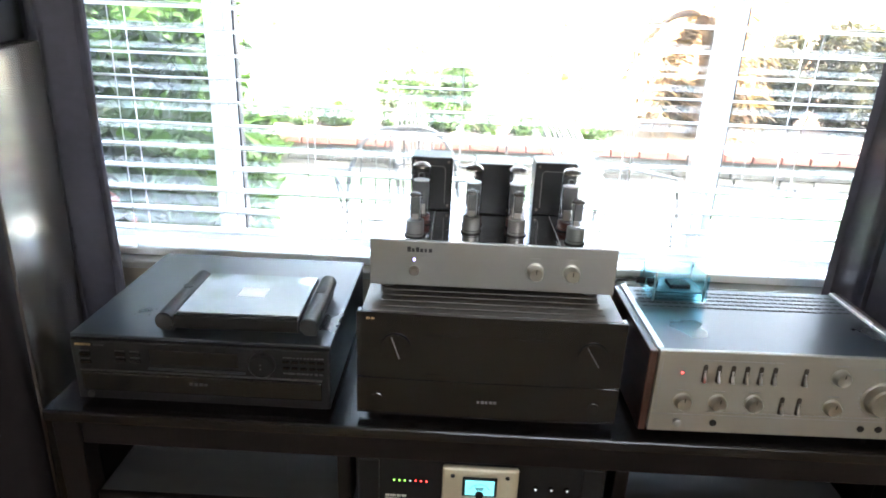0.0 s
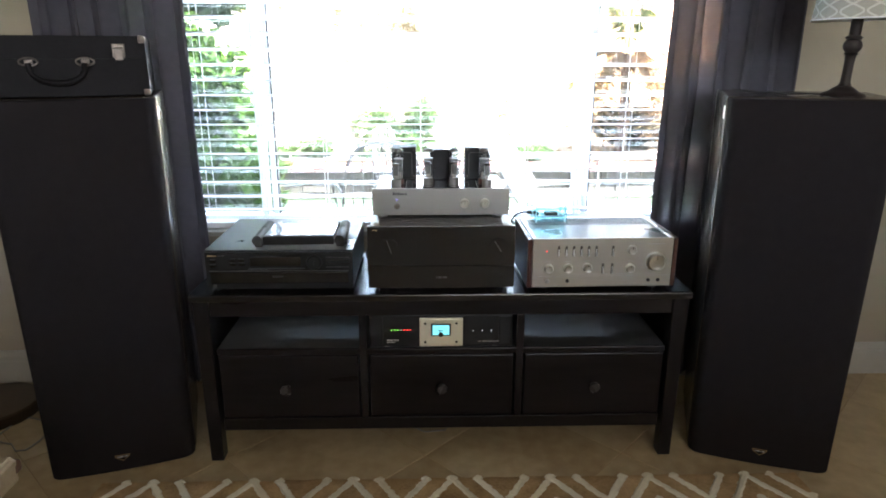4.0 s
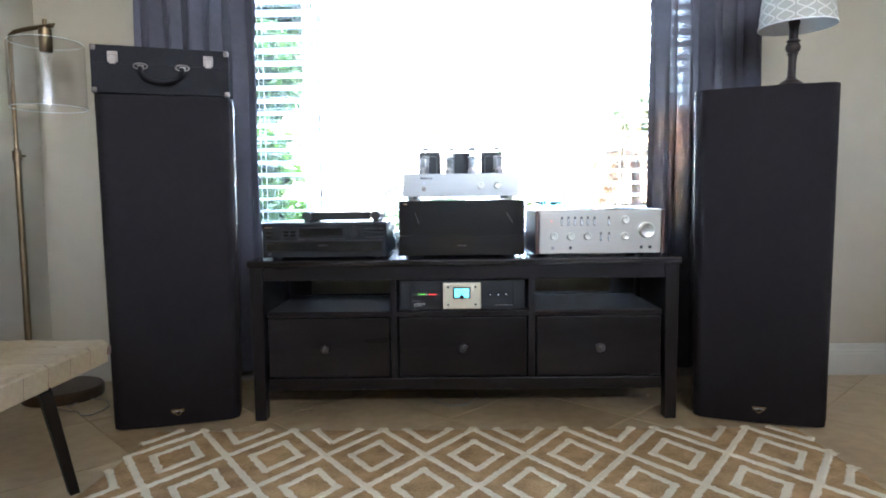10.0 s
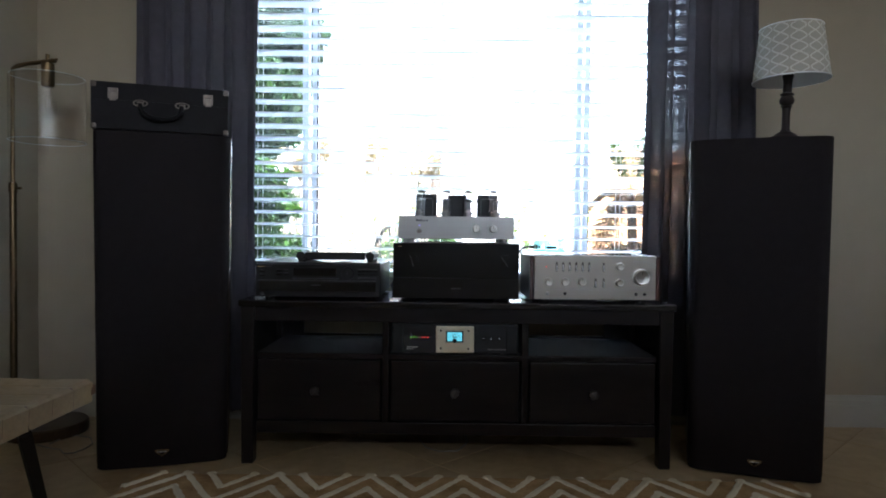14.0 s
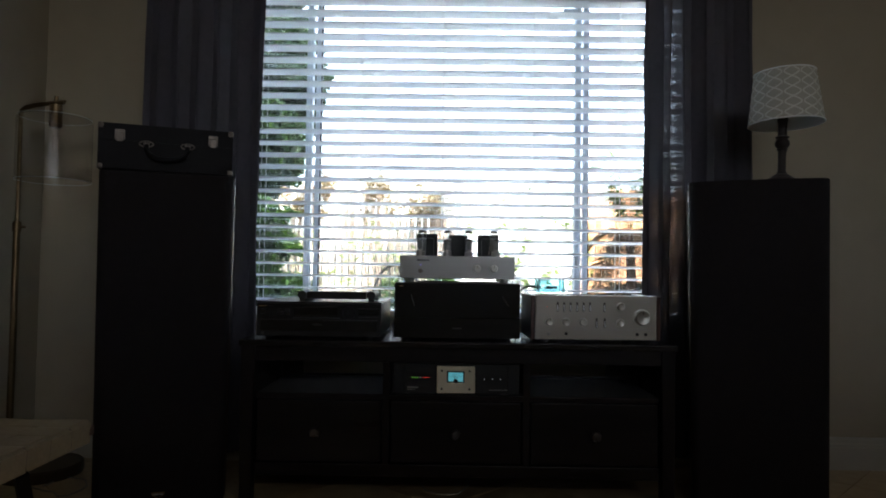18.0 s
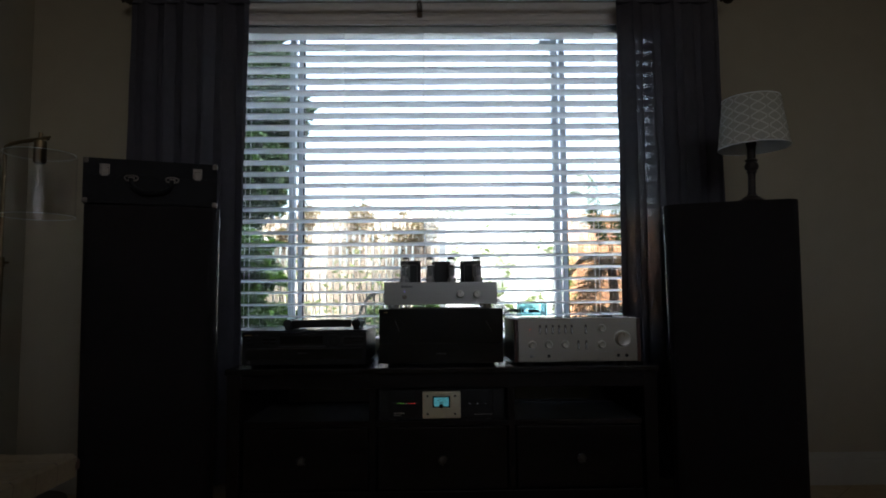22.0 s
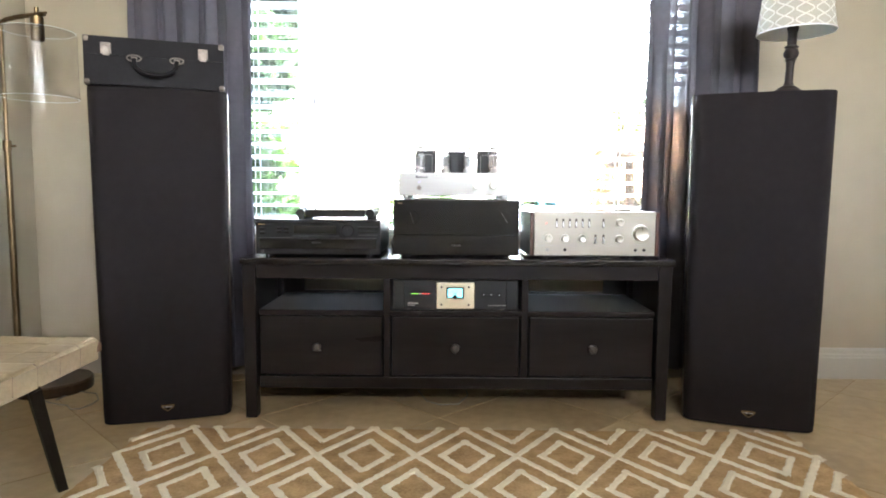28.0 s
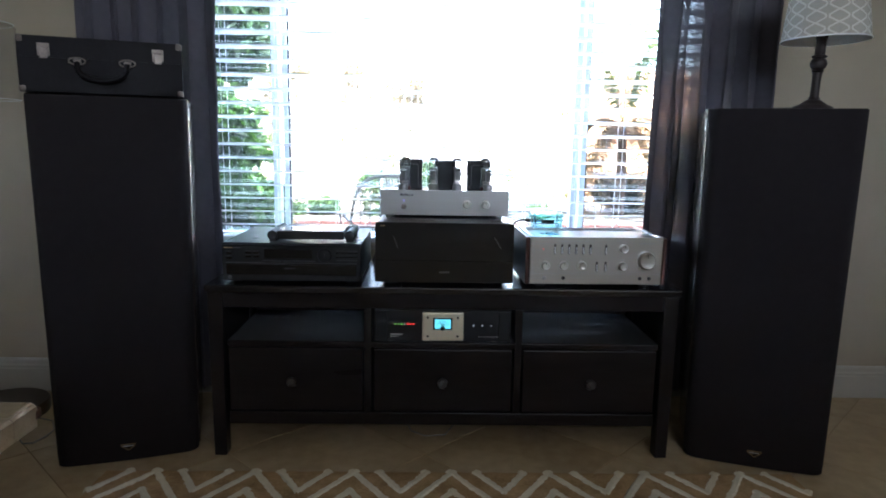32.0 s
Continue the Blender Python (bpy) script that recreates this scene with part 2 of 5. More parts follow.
M_SHADELINE = mat("lampshade_pattern", (0.54, 0.525, 0.475), 0.85, 0, 8, 0.05, 0.4, 500)
M_SHADEIN = mat("lampshade_lining", (0.74, 0.75, 0.76), 0.7, 0, 8, 0.03)
M_LAMPBODY = mat("espresso_turned_wood", (0.024, 0.017, 0.016), 0.5, 0, 12, 0.25, 0.1, 120, spec=0.25)
M_SLAT = mat("white_blind_slat", (0.79, 0.82, 0.85), 0.45, 0, 3, 0.03, 0.1, 90, stretch=(0.1, 1, 1))
M_VALANCE = mat("valance_board", (0.72, 0.67, 0.655), 0.5, 0, 3, 0.05, 0.1, 60, stretch=(0.1, 1, 1))
M_CORD = mat("cord_white", (0.72, 0.73, 0.74), 0.8)
M_RUG = mat("rug_tan_pile", (0.36, 0.238, 0.118), 0.97, 0, 14, 0.22, 1.0, 240, spec=0.1, color2=(0.46, 0.318, 0.172))
M_RUGLINE = mat("rug_cream_pile", (0.76, 0.71, 0.59), 0.97, 0, 18, 0.1, 1.0, 240, spec=0.1)
M_STRAP = mat("pale_woven_leather", (0.255, 0.19, 0.108), 0.6, 0, 7, 0.12, 0.35, 160, rand=0.12, color2=(0.315, 0.24, 0.145))
M_STRAPFRAME = mat("walnut_rail", (0.13, 0.062, 0.034), 0.45, 0, 10, 0.2)
M_BLACKWOOD = mat("black_leg", (0.010, 0.009, 0.009), 0.5, 0, 15, 0.2, spec=0.2)
# the small pale share stands for glare haze over the garden
M_GLASS = pane_glass("veiled_window_glass", least=0.13, veil=0.006)
M_TUBEGLASS = pane_glass("tube_glass", (0.90, 0.905, 0.91), 0.85, 0.05)
M_SHADEGLASS = pane_glass("shade_glass", (0.995, 0.996, 0.996), 0.5, 0.010, veil=0.012)
# pale colour standing for light caught along the glass rim
M_GLASSEDGE = mat("glass_edge_glint", (0.50, 0.54, 0.53), 0.35)
M_BLUE = pane_glass("blue_acrylic", (0.76, 0.935, 0.98))
M_MIRROR = mat("glass_over_paper", (0.36, 0.385, 0.40), 0.04, 0.45, 10, 0.04, spec=0.6)
M_SLOT = mat("bronze_slot", (0.038, 0.030, 0.024), 0.5, 0.1, 30, 0.1)
M_GREYPLATE = mat("tube_plate", (0.12, 0.12, 0.12), 0.4, 0.2, 60, 0.2)
M_GETTER = mat("tube_getter", (0.20, 0.18, 0.165), 0.22, 0.9, 40, 0.2)
M_SOCKET = mat("tube_base_metal", (0.27, 0.265, 0.255), 0.40, 0.75, 40, 0.06)
M_REDPAINT = mat("red_plastic", (0.35, 0.03, 0.03), 0.4)
M_BROWNBASE = mat("brown_valve_base", (0.10, 0.035, 0.028), 0.4, 0, 40, 0.1)
M_MICA = mat("mica", (0.42, 0.40, 0.38), 0.4, 0, 40, 0.08)
M_PRESS = mat("glass_press", (0.34, 0.31, 0.29), 0.3, 0, 60, 0.2)
M_MIRRORDECK = mat("polished_steel", (0.62, 0.62, 0.64), 0.11, 1.0, 12, 0.04)
M_METER = glow("meter_glow", (0.20, 0.70, 0.77), 0.031)
M_GREENLED = glow("green_led", (0.30, 0.9, 0.10), 0.085)
M_REDLED = glow("red_led", (1.0, 0.05, 0.04), 0.15)
M_BLUELED = glow("violet_led", (0.35, 0.30, 1.0), 0.210)
# serves the white light in the row and the glints on the buttons
M_WHITEGLOW = glow("white_led_and_glint", (0.8, 0.85, 0.9), 0.025)
M_LABEL = mat("white_label", (0.75, 0.75, 0.73), 0.5)
# outside
M_GRASS = mat("lawn", (0.022, 0.034, 0.021), 0.95, 0, 2.5, 0.25, 1.0, 60, spec=0.05)
M_PATIO = mat("pale_concrete", (0.66, 0.65, 0.62), 0.85, 0, 2, 0.08, 0.4, 40)
M_STONE = mat("field_stone", (0.044, 0.040, 0.036), 0.9, 0, 6, 0.15, 0.6, 30, rand=0.22, color2=(0.056, 0.052, 0.048), spec=0.1)
M_BRICK = mat("red_brick", (0.070, 0.030, 0.025), 0.9, 0, 8, 0.15, 0.5, 60, rand=0.3, spec=0.1)
M_FENCE = mat("weathered_cedar", (0.68, 0.52, 0.40), 0.85, 0, 4, 0.2, 0.5, 60, stretch=(1, 1, 0.1), rand=0.4, color2=(0.78, 0.66, 0.54))
M_RENDERED = mat("white_render", (0.80, 0.78, 0.75), 0.85, 0, 2, 0.05, 0.4, 40)
M_IRON = mat("grey_iron", (0.055, 0.055, 0.058), 0.5, 0, 20, 0.1)
M_TERRA = mat("orange_stained_cedar", (0.50, 0.22, 0.10), 0.8, 0, 5, 0.2, 0.4, 60, stretch=(1, 1, 0.1), rand=0.3, color2=(0.62, 0.34, 0.18))
M_PALMBARK = mat("palm_trunk", (0.045, 0.030, 0.020), 0.95, 0, 10, 0.3, 1.0, 30, spec=0.1)
M_BARK = mat("bark", (0.12, 0.085, 0.06), 0.9, 0, 8, 0.3, 1.0, 30)


def leafy(name, color, color2, through=0.3):
    m = mat(name, color, 0.6, 0, 3, 0.25, rand=0.55, color2=color2, spec=0.15, fac=0.62)
    n, l = m.node_tree.nodes, m.node_tree.links
    own = n.new("ShaderNodeNewGeometry")
    pick = next(k for k in n if k.type == "OBJECT_INFO")
    l.new(own.outputs["Random Per Island"], pick.outputs["Random"].links[0].to_socket)
    tl, mx = n.new("ShaderNodeBsdfTranslucent"), n.new("ShaderNodeMixShader")
    tl.inputs[0].default_value = (color2[0] * 1.6, color2[1] * 1.6, color2[2] * 1.0, 1)
    mx.inputs[0].default_value = through
    l.new(n["Principled BSDF"].outputs[0], mx.inputs[1])
    l.new(tl.outputs[0], mx.inputs[2])
    l.new(mx.outputs[0], n["Material Output"].inputs[0])
    return m


M_LEAF = leafy("shrub_leaf", (0.11, 0.16, 0.05), (0.20, 0.25, 0.085))
# very dark leaf colour: the crown's shade is put into it
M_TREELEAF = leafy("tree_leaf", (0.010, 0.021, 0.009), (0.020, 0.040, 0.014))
M_PALM = leafy("dry_palm", (0.045, 0.024, 0.010), (0.090, 0.052, 0.020))
M_VINE = leafy("vine_leaf", (0.15, 0.105, 0.068), (0.20, 0.16, 0.09))
M_FROND = leafy("palm_green", (0.034, 0.054, 0.013), (0.070, 0.098, 0.026))
# shrub green darkened well below its own tone to carry the shade
M_SHRUB = leafy("shrub_leaf_shaded", (0.004, 0.010, 0.0024), (0.026, 0.056, 0.010), 0.35)
M_BEDLEAF = leafy("bed_shrub_leaf", (0.022, 0.042, 0.013), (0.048, 0.080, 0.024))
# hedge leaves coloured dark to include the shade they stand in
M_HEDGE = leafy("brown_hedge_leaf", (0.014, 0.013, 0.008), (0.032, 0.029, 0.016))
M_FLOWER = mat("orange_petal", (0.55, 0.10, 0.035), 0.6, 0, 20, 0.2)
M_SOIL = mat("soil", (0.06, 0.045, 0.03), 0.95, 0, 10, 0.3, 1.0, 60)


# ---- building helpers ----
def thing(name, at, label, category, turn=0.0, group="", kind=""):
    e = new(name)
    e.empty_display_size = 0.1
    e.location, e.rotation_euler = at, (0, 0, radians(turn))
    return tagged(e, label, category, group, kind)


def part(name, bm, material, parent=None, label="", smooth=False, kind=""):
    me = bpy.data.meshes.new(name)
    bmesh.ops.recalc_face_normals(bm, faces=bm.faces)
    bm.to_mesh(me)
    bm.free()
    if smooth:
        for f in me.polygons:
            f.use_smooth = True
        me.set_sharp_from_angle(angle=radians(40))
    me.materials.append(material)
    ob = new(name, me)
    ob.parent = parent
    return tagged(ob, label, kind=kind)


def again(name, like, parent, at, turn=(0, 0, 0)):
    """Another object on the same mesh."""
    ob = new(name, like.data)
    ob.parent, ob.location, ob.rotation_euler = parent, at, turn
    return ob


def box(x0, x1, y0, y1, z0, z1, bevel=0.0, bm=None, seg=2):
    own = bmesh.new()
    bmesh.ops.create_cube(own, size=1)
    for v in own.verts:
        v.co = ((x0 + x1) / 2 + v.co.x * (x1 - x0), (y0 + y1) / 2 + v.co.y * (y1 - y0), (z0 + z1) / 2 + v.co.z * (z1 - z0))
    if bevel:
        bmesh.ops.bevel(own, geom=own.edges[:], offset=bevel, segments=seg, affect="EDGES", profile=0.5)
    return own if bm is None else merge(bm, own)


def merge(bm, other):
    me = bpy.data.meshes.new("join")
    other.to_mesh(me)
    other.free()
    bm.from_mesh(me)
    bpy.data.meshes.remove(me)
    return bm


def lathe(profile, at=(0, 0, 0), seg=24, axis="z", bm=None, close=True):
    """Turned shape from (radius, height) pairs; axis y points to the viewer (-y)."""
    own = bmesh.new()
    rings = []
    for r, h in profile:
        ring = []
        for k in range(seg):
            a = 2 * math.pi * k / seg
            p = (r * math.cos(a), r * math.sin(a), h)
            if axis == "y":
                p = (p[0], -p[2], p[1])
            elif axis == "x":
                p = (p[2], p[0], p[1])
            ring.append(own.verts.new((p[0] + at[0], p[1] + at[1], p[2] + at[2])))
        rings.append(ring)
    for a, b in zip(rings, rings[1:]):
        for k in range(seg):
            own.faces.new((a[k], a[(k + 1) % seg], b[(k + 1) % seg], b[k]))
    if close:
        own.faces.new(rings[0][::-1])
        own.faces.new(rings[-1])
    return own if bm is None else merge(bm, own)


def rod(points, r, seg=8, bm=None, r_end=None):
    """A round bar along points."""
    own = bmesh.new()
    pts = [Vector(p) for p in points]
    rings = []
    for i, p in enumerate(pts):
        d = (pts[min(i + 1, len(pts) - 1)] - pts[max(i - 1, 0)]).normalized()
        u = d.cross(Vector((0.13, 0.31, 0.94)))
        u = (u if u.length > 1e-3 else d.cross(Vector((1, 0, 0)))).normalized()
        w = d.cross(u)
        q = r if r_end is None else r + (r_end - r) * i / (len(pts) - 1)
        rings.append([own.verts.new(p + q * (math.cos(2 * math.pi * k / seg) * u + math.sin(2 * math.pi * k / seg) * w)) for k in range(seg)])
    for a, b in zip(rings, rings[1:]):
        for k in range(seg):
            own.faces.new((a[k], a[(k + 1) % seg], b[(k + 1) % seg], b[k]))
    own.faces.new(rings[0][::-1])
    own.faces.new(rings[-1])
    return own if bm is None else merge(bm, own)


def prism(outline, z0, z1, bm=None, bevel=0.0):
    """An upright block on a plan of (x, y)."""
    own = bmesh.new()
    lo = [own.verts.new((x, y, z0)) for x, y in outline]
    hi = [own.verts.new((x, y, z1)) for x, y in outline]
    own.faces.new(lo[::-1])
    own.faces.new(hi)
    for k in range(len(lo)):
        own.faces.new((lo[k], lo[(k + 1) % len(lo)], hi[(k + 1) % len(lo)], hi[k]))
    if bevel:
        rim = [e for e in own.edges if abs(e.verts[0].co.z - e.verts[1].co.z) < 1e-6]
        bmesh.ops.bevel(own, geom=rim, offset=bevel, segments=2, affect="EDGES", profile=0.5)
    return own if bm is None else merge(bm, own)


def profile_x(outline, x0, x1, bm=None):
    """A moulding along x from a section of (y, z)."""
    own = bmesh.new()
    a = [own.verts.new((x0, y, z)) for y, z in outline]
    b = [own.verts.new((x1, y, z)) for y, z in outline]
    own.faces.new(a)
    own.faces.new(b[::-1])
    for k in range(len(a)):
        own.faces.new((a[k], b[k], b[(k + 1) % len(a)], a[(k + 1) % len(a)]))
    return own if bm is None else merge(bm, own)


def bars(x, y, z, width, height, count, seed, material, parent, name="print"):
    """Unreadable print as a row of small flat bars on a front face."""
    rnd = random.Random(seed)
    bm = bmesh.new()
    step = width / count
    for k in range(count):
        h = height * rnd.uniform(0.6, 1.0)
        box(x + k * step, x + (k + rnd.uniform(0.5, 0.85)) * step, y - 0.0012, y + 0.001, z - h / 2, z + h / 2, bm=bm)
    return part(name, bm, material, parent)


# ---- the room ----
WX0, WX1, WY, WZ = -1.81, 3.30, 0.57, 2.75   # walls and ceiling
OX0, OX1, OZ0, OZ1 = -1.24, 1.15, 0.60, 2.17  # window opening
YB = -4.70
WT = 0.24

wall_front = new("wall_front")
tagged(wall_front, "beige painted plaster wall round the window", "wall", kind="structure")
for nm, a in (("panel", (WX0, OX0, WY, WY + WT, 0, WZ)), ("panel", (OX1, WX1, WY, WY + WT, 0, WZ)), ("panel", (OX0, OX1, WY, WY + WT, 0, OZ0)), ("panel", (OX0, OX1, WY, WY + WT, OZ1, WZ))):
    part(nm, box(*a), M_WALL, wall_front)
tagged(part("wall_left", box(WX0 - 0.2, WX0, YB, WY + WT, 0, WZ), M_WALL), "beige painted plaster side wall", "wall", kind="structure")
tagged(part("wall_right", box(WX1, WX1 + 0.2, YB, WY + WT, 0, WZ), M_WALL), "beige painted plaster side wall", "wall", kind="structure")
# unseen back wall; its high opening is added to let fill light in
wall_back = new("wall_back")
tagged(wall_back, "unseen beige plaster wall with an opening added for fill light", "wall", kind="structure")
for a in ((WX0 - 0.2, -0.15, YB - 0.2, YB, 0, WZ), (2.15, WX1 + 0.2, YB - 0.2, YB, 0, WZ), (-0.15, 2.15, YB - 0.2, YB, 0, 1.50), (-0.15, 2.15, YB - 0.2, YB, 2.60, WZ)):
    part("panel", box(*a), M_WALL, wall_back)
tagged(part("ceiling", box(WX0 - 0.2, WX1 + 0.2, YB - 0.2, WY + WT, WZ, WZ + 0.15), M_CEIL), "white painted ceiling", "ceiling", kind="structure")
# unseen slab, drawn far out behind to keep sun off the rear opening
tagged(part("roof", box(WX0 - 1.5, WX1 + 2.0, YB - 4.5, WY + WT + 0.10, WZ + 0.16, WZ + 0.30), M_GROUT), "unseen flat roof slab, stretched back to block the sun", "roof", kind="structure")

SKIRT = [(0, 0), (0, 0.135), (-0.006, 0.135), (-0.010, 0.128), (-0.010, 0.112), (-0.015, 0.105), (-0.015, 0.098), (-0.018, 0.092), (-0.018, 0)]
base = new("baseboard")
tagged(base, "white moulded baseboard along the walls", "baseboard", kind="structure")
bm = profile_x([(WY + y, z) for y, z in SKIRT], WX0, WX1)
part("run", bm, M_TRIM, base)
bm = profile_x([(y, z) for y, z in SKIRT], 0, WY - YB)
ob = part("run", bm, M_TRIM, base)
ob.matrix_world = pose(WX0, WY, 0, 0, 0, 90) @ Matrix.Scale(-1, 4, (1, 0, 0))

floor = new("floor")
tagged(floor, "beige travertine tile floor laid on the diagonal", "floor", kind="structure")
part("screed", box(WX0 - 0.2, WX1 + 0.2, YB - 0.2, WY + WT, -0.10, -0.0025), M_GROUT, floor)

# ---- window and blind ----
win = thing("window_1", (0, 0, 0), "white vinyl window with three panes", "window", kind="structure")
FY0, FY1 = 0.735, 0.795
part("sill", box(OX0, OX1, WY - 0.004, FY0, OZ0, OZ0 + 0.02, 0.005), M_TRIM, win)
for a in ((OX0, OX1, FY0, FY1, OZ0 + 0.021, OZ0 + 0.042), (OX0, OX1, FY0, FY1, OZ1 - 0.05, OZ1), (OX0, OX0 + 0.05, FY0, FY1, OZ0 + 0.043, OZ1 - 0.051), (OX1 - 0.05, OX1, FY0, FY1, OZ0 + 0.043, OZ1 - 0.051)):
    part("frame", box(*a, 0.004), M_VINYL, win)
for xc in (-0.665, 0.582):
    mul = part("mullion", box(xc - 0.032, xc - 0.004, FY0 - 0.004, FY1 - 0.012, OZ0 + 0.043, OZ1 - 0.051, 0.004), M_VINYL, win)
    part("bead", box(xc - 0.022, xc - 0.013, FY0 - 0.012, FY0 - 0.004, OZ0 + 0.043, OZ1 - 0.051, 0.003), M_VINYL, mul)
    part("sash_stile", box(xc + 0.008, xc + 0.030, FY0 + 0.012, FY1 - 0.006, OZ0 + 0.043, OZ1 - 0.051, 0.004), M_VINYL, mul)
    part("gasket", box(xc + 0.0305, xc + 0.0345, FY0 + 0.018, FY1 - 0.012, OZ0 + 0.043, OZ1 - 0.051), M_RUBBER, mul)
for a, b in ((OX0 + 0.05, -0.699), (-0.627, 0.548), (0.620, OX1 - 0.05)):
    g = part("pane", box(a, b, 0.762, 0.766, OZ0 + 0.043, OZ1 - 0.051), M_GLASS, win)
    g.visible_shadow = False
part("sensor", box(0.49, 0.548, 0.716, 0.734, 2.008, 2.045, 0.004), M_VINYL, win, "small white window sensor")

blind = thing("window_blind", (0, 0, 0), "white wide-slat blind, lowered, slats open", "blind")
BY, PITCH, ZB = 0.635, 0.0537, 0.634
part("headrail", box(OX0 + 0.01, OX1 - 0.01, BY - 0.03, BY + 0.03, 2.036, 2.11, 0.003), M_SLAT, blind)
VAL = [(0, 2.061), (0, 2.165), (-0.012, 2.165), (-0.016, 2.155), (-0.012, 2.145), (-0.012, 2.115), (-0.017, 2.108), (-0.012, 2.10), (-0.012, 2.083), (-0.017, 2.076), (-0.017, 2.061)]
part("valance", profile_x([(0.59 + y, z) for y, z in VAL], OX0 + 0.004, OX1 - 0.004), M_VALANCE, blind, "moulded beige valance board")
bm = bmesh.new()
N = 7
prev = None
for k in range(N):
    s = -1 + 2 * k / (N - 1)
    y, z = s * 0.0318, 0.0020 * (1 - s * s)
    row = [bm.verts.new((x, y, z + dz)) for x in (OX0 + 0.012, OX1 - 0.012) for dz in (-0.0017, 0.0017)]
    if prev:
        bm.faces.new((prev[0], prev[2], row[2], row[0]))
        bm.faces.new((prev[1], row[1], row[3], prev[3]))
        bm.faces.new((prev[0], row[0], row[1], prev[1]))
        bm.faces.new((prev[2], prev[3], row[3], row[2]))
    else:
        bm.faces.new((row[0], row[1], row[3], row[2]))
    prev = row
bm.faces.new((prev[0], prev[2], prev[3], prev[1]))
first = part("slat", bm, M_SLAT, blind)
first.location = (0, BY, ZB + PITCH)
first.rotation_euler = (radians(-6.5), 0, 0)
rnd = random.Random(4)
for k in range(1, 26):
    again("slat", first, blind, (0, BY + rnd.uniform(-0.0015, 0.0015), ZB + PITCH * (k + 1)), (radians(-6.5 + rnd.uniform(-0.35, 0.35)), radians(rnd.uniform(-0.03, 0.03)), 0))
part("bottom_rail", box(OX0 + 0.012, OX1 - 0.012, BY - 0.03, BY + 0.03, ZB - 0.012, ZB + 0.010, 0.004), M_SLAT, blind)
for x in (-0.86, -0.42, -0.06, 0.34, 0.72):
    for dy in (-0.038, 0.038):
        part("ladder_cord", rod([(x, BY + dy, ZB), (x, BY + dy, 2.08)], 0.0011, 5), M_CORD, blind)

rail = thing("curtain_rod", (0, 0.46, 2.125), "thin dark metal curtain rod with ball finials", "curtain rod")
part("bar", rod([(-1.31, 0, 0), (1.25, 0, 0)], 0.008, 12), M_STEEL, rail, smooth=True)
for sgn, x in ((-1, -1.31), (1, 1.25)):
    part("finial", lathe([(0.008, 0), (0.013, 0.004), (0.013, 0.01), (0.008, 0.014), (0.017, 0.022), (0.023, 0.036), (0.020, 0.05), (0.009, 0.06)], (x, 0, 0) if sgn > 0 else (x - 0.06, 0, 0), 16, "x"), M_BRASSDARK, rail, smooth=True)
for x in (-1.27, -0.075, 1.215):
    bm = box(x - 0.008, x + 0.008, -0.004, 0.09, -0.02, -0.008, 0.002)
    box(x - 0.012, x + 0.012, 0.082, 0.089, -0.045, 0.02, 0.002, bm)
    part("bracket", bm, M_BRASSDARK, rail)


def curtain(x0, x1, folds, seed, label, lean, cloth):
    c = thing("curtain", ((x0 + x1) / 2, 0.462, 0), label, "curtain", group="curtains at the window")
    rnd = random.Random(seed)
    bm = bmesh.new()
    nu, nv = folds * 14, 44
    ph = [rnd.uniform(-0.5, 0.5) for _ in range(folds + 2)]
    am = [rnd.uniform(0.6, 1.25) for _ in range(folds + 2)]
    half = (x1 - x0) / 2
    rows = []
    for j in range(nv + 1):
        v = j / nv
        z = 0.065 + v * 2.06
        row = []
        for i in range(nu + 1):
            u = i / nu
            f = u * folds
            k = int(f)
            amp = 0.030 * (am[k] * (1 - f + k) + am[k + 1] * (f - k)) * (1 - 0.45 * v ** 6)
            ang = 2 * math.pi * (f + 0.35 * (1 - v) * (ph[k] * (1 - f + k) + ph[k + 1] * (f - k)))
            y = amp * math.sin(ang) + 0.010 * math.sin(ang * 0.5 + seed)
            x = -half + 2 * half * u + 0.016 * math.sin(2 * ang) * (1 - 0.3 * v) + lean * (1 - v) * (u - 0.5)
            x += 0.006 * noise.noise(Vector((u * 9, v * 7, seed)))
            row.append(bm.verts.new((x, min(y, 0.075), z)))
        rows.append(row)
    for a, b in zip(rows, rows[1:]):
        for i in range(nu):
            bm.faces.new((a[i], a[i + 1], b[i + 1], b[i]))
    part("panel", bm, cloth, c, smooth=True)
    bm = bmesh.new()
    for i in range(nu):
        p, q = i / nu, (i + 1) / nu
        box(-half + 2 * half * p, -half + 2 * half * q, -0.011, 0.011, 2.105, 2.142, bm=bm)
    part("heading", bm, cloth, c)
    return c


curtain(-1.325, -0.815, 6, 3, "dark charcoal curtain panel hanging in deep folds", -0.01, M_CURTAIN)
curtain(0.792, 1.235, 5, 8, "dark sheer charcoal curtain panel hanging in folds", 0.01, M_SHEER)

# ---- media bench ----
BX, HZ = 0.008, 0.576
bench = thing("media_bench", (BX, 0, 0), "black-brown stained wooden media bench with three drawers", "tv bench")
H = 0.758
part("top", box(-H, H, 0.0, 0.430, HZ - 0.022, HZ, 0.004), M_BENCHTOP, bench)
part("apron", box(-H + 0.055, H - 0.055, 0.014, 0.034, 0.503, HZ - 0.023, 0.002), M_BENCH, bench)
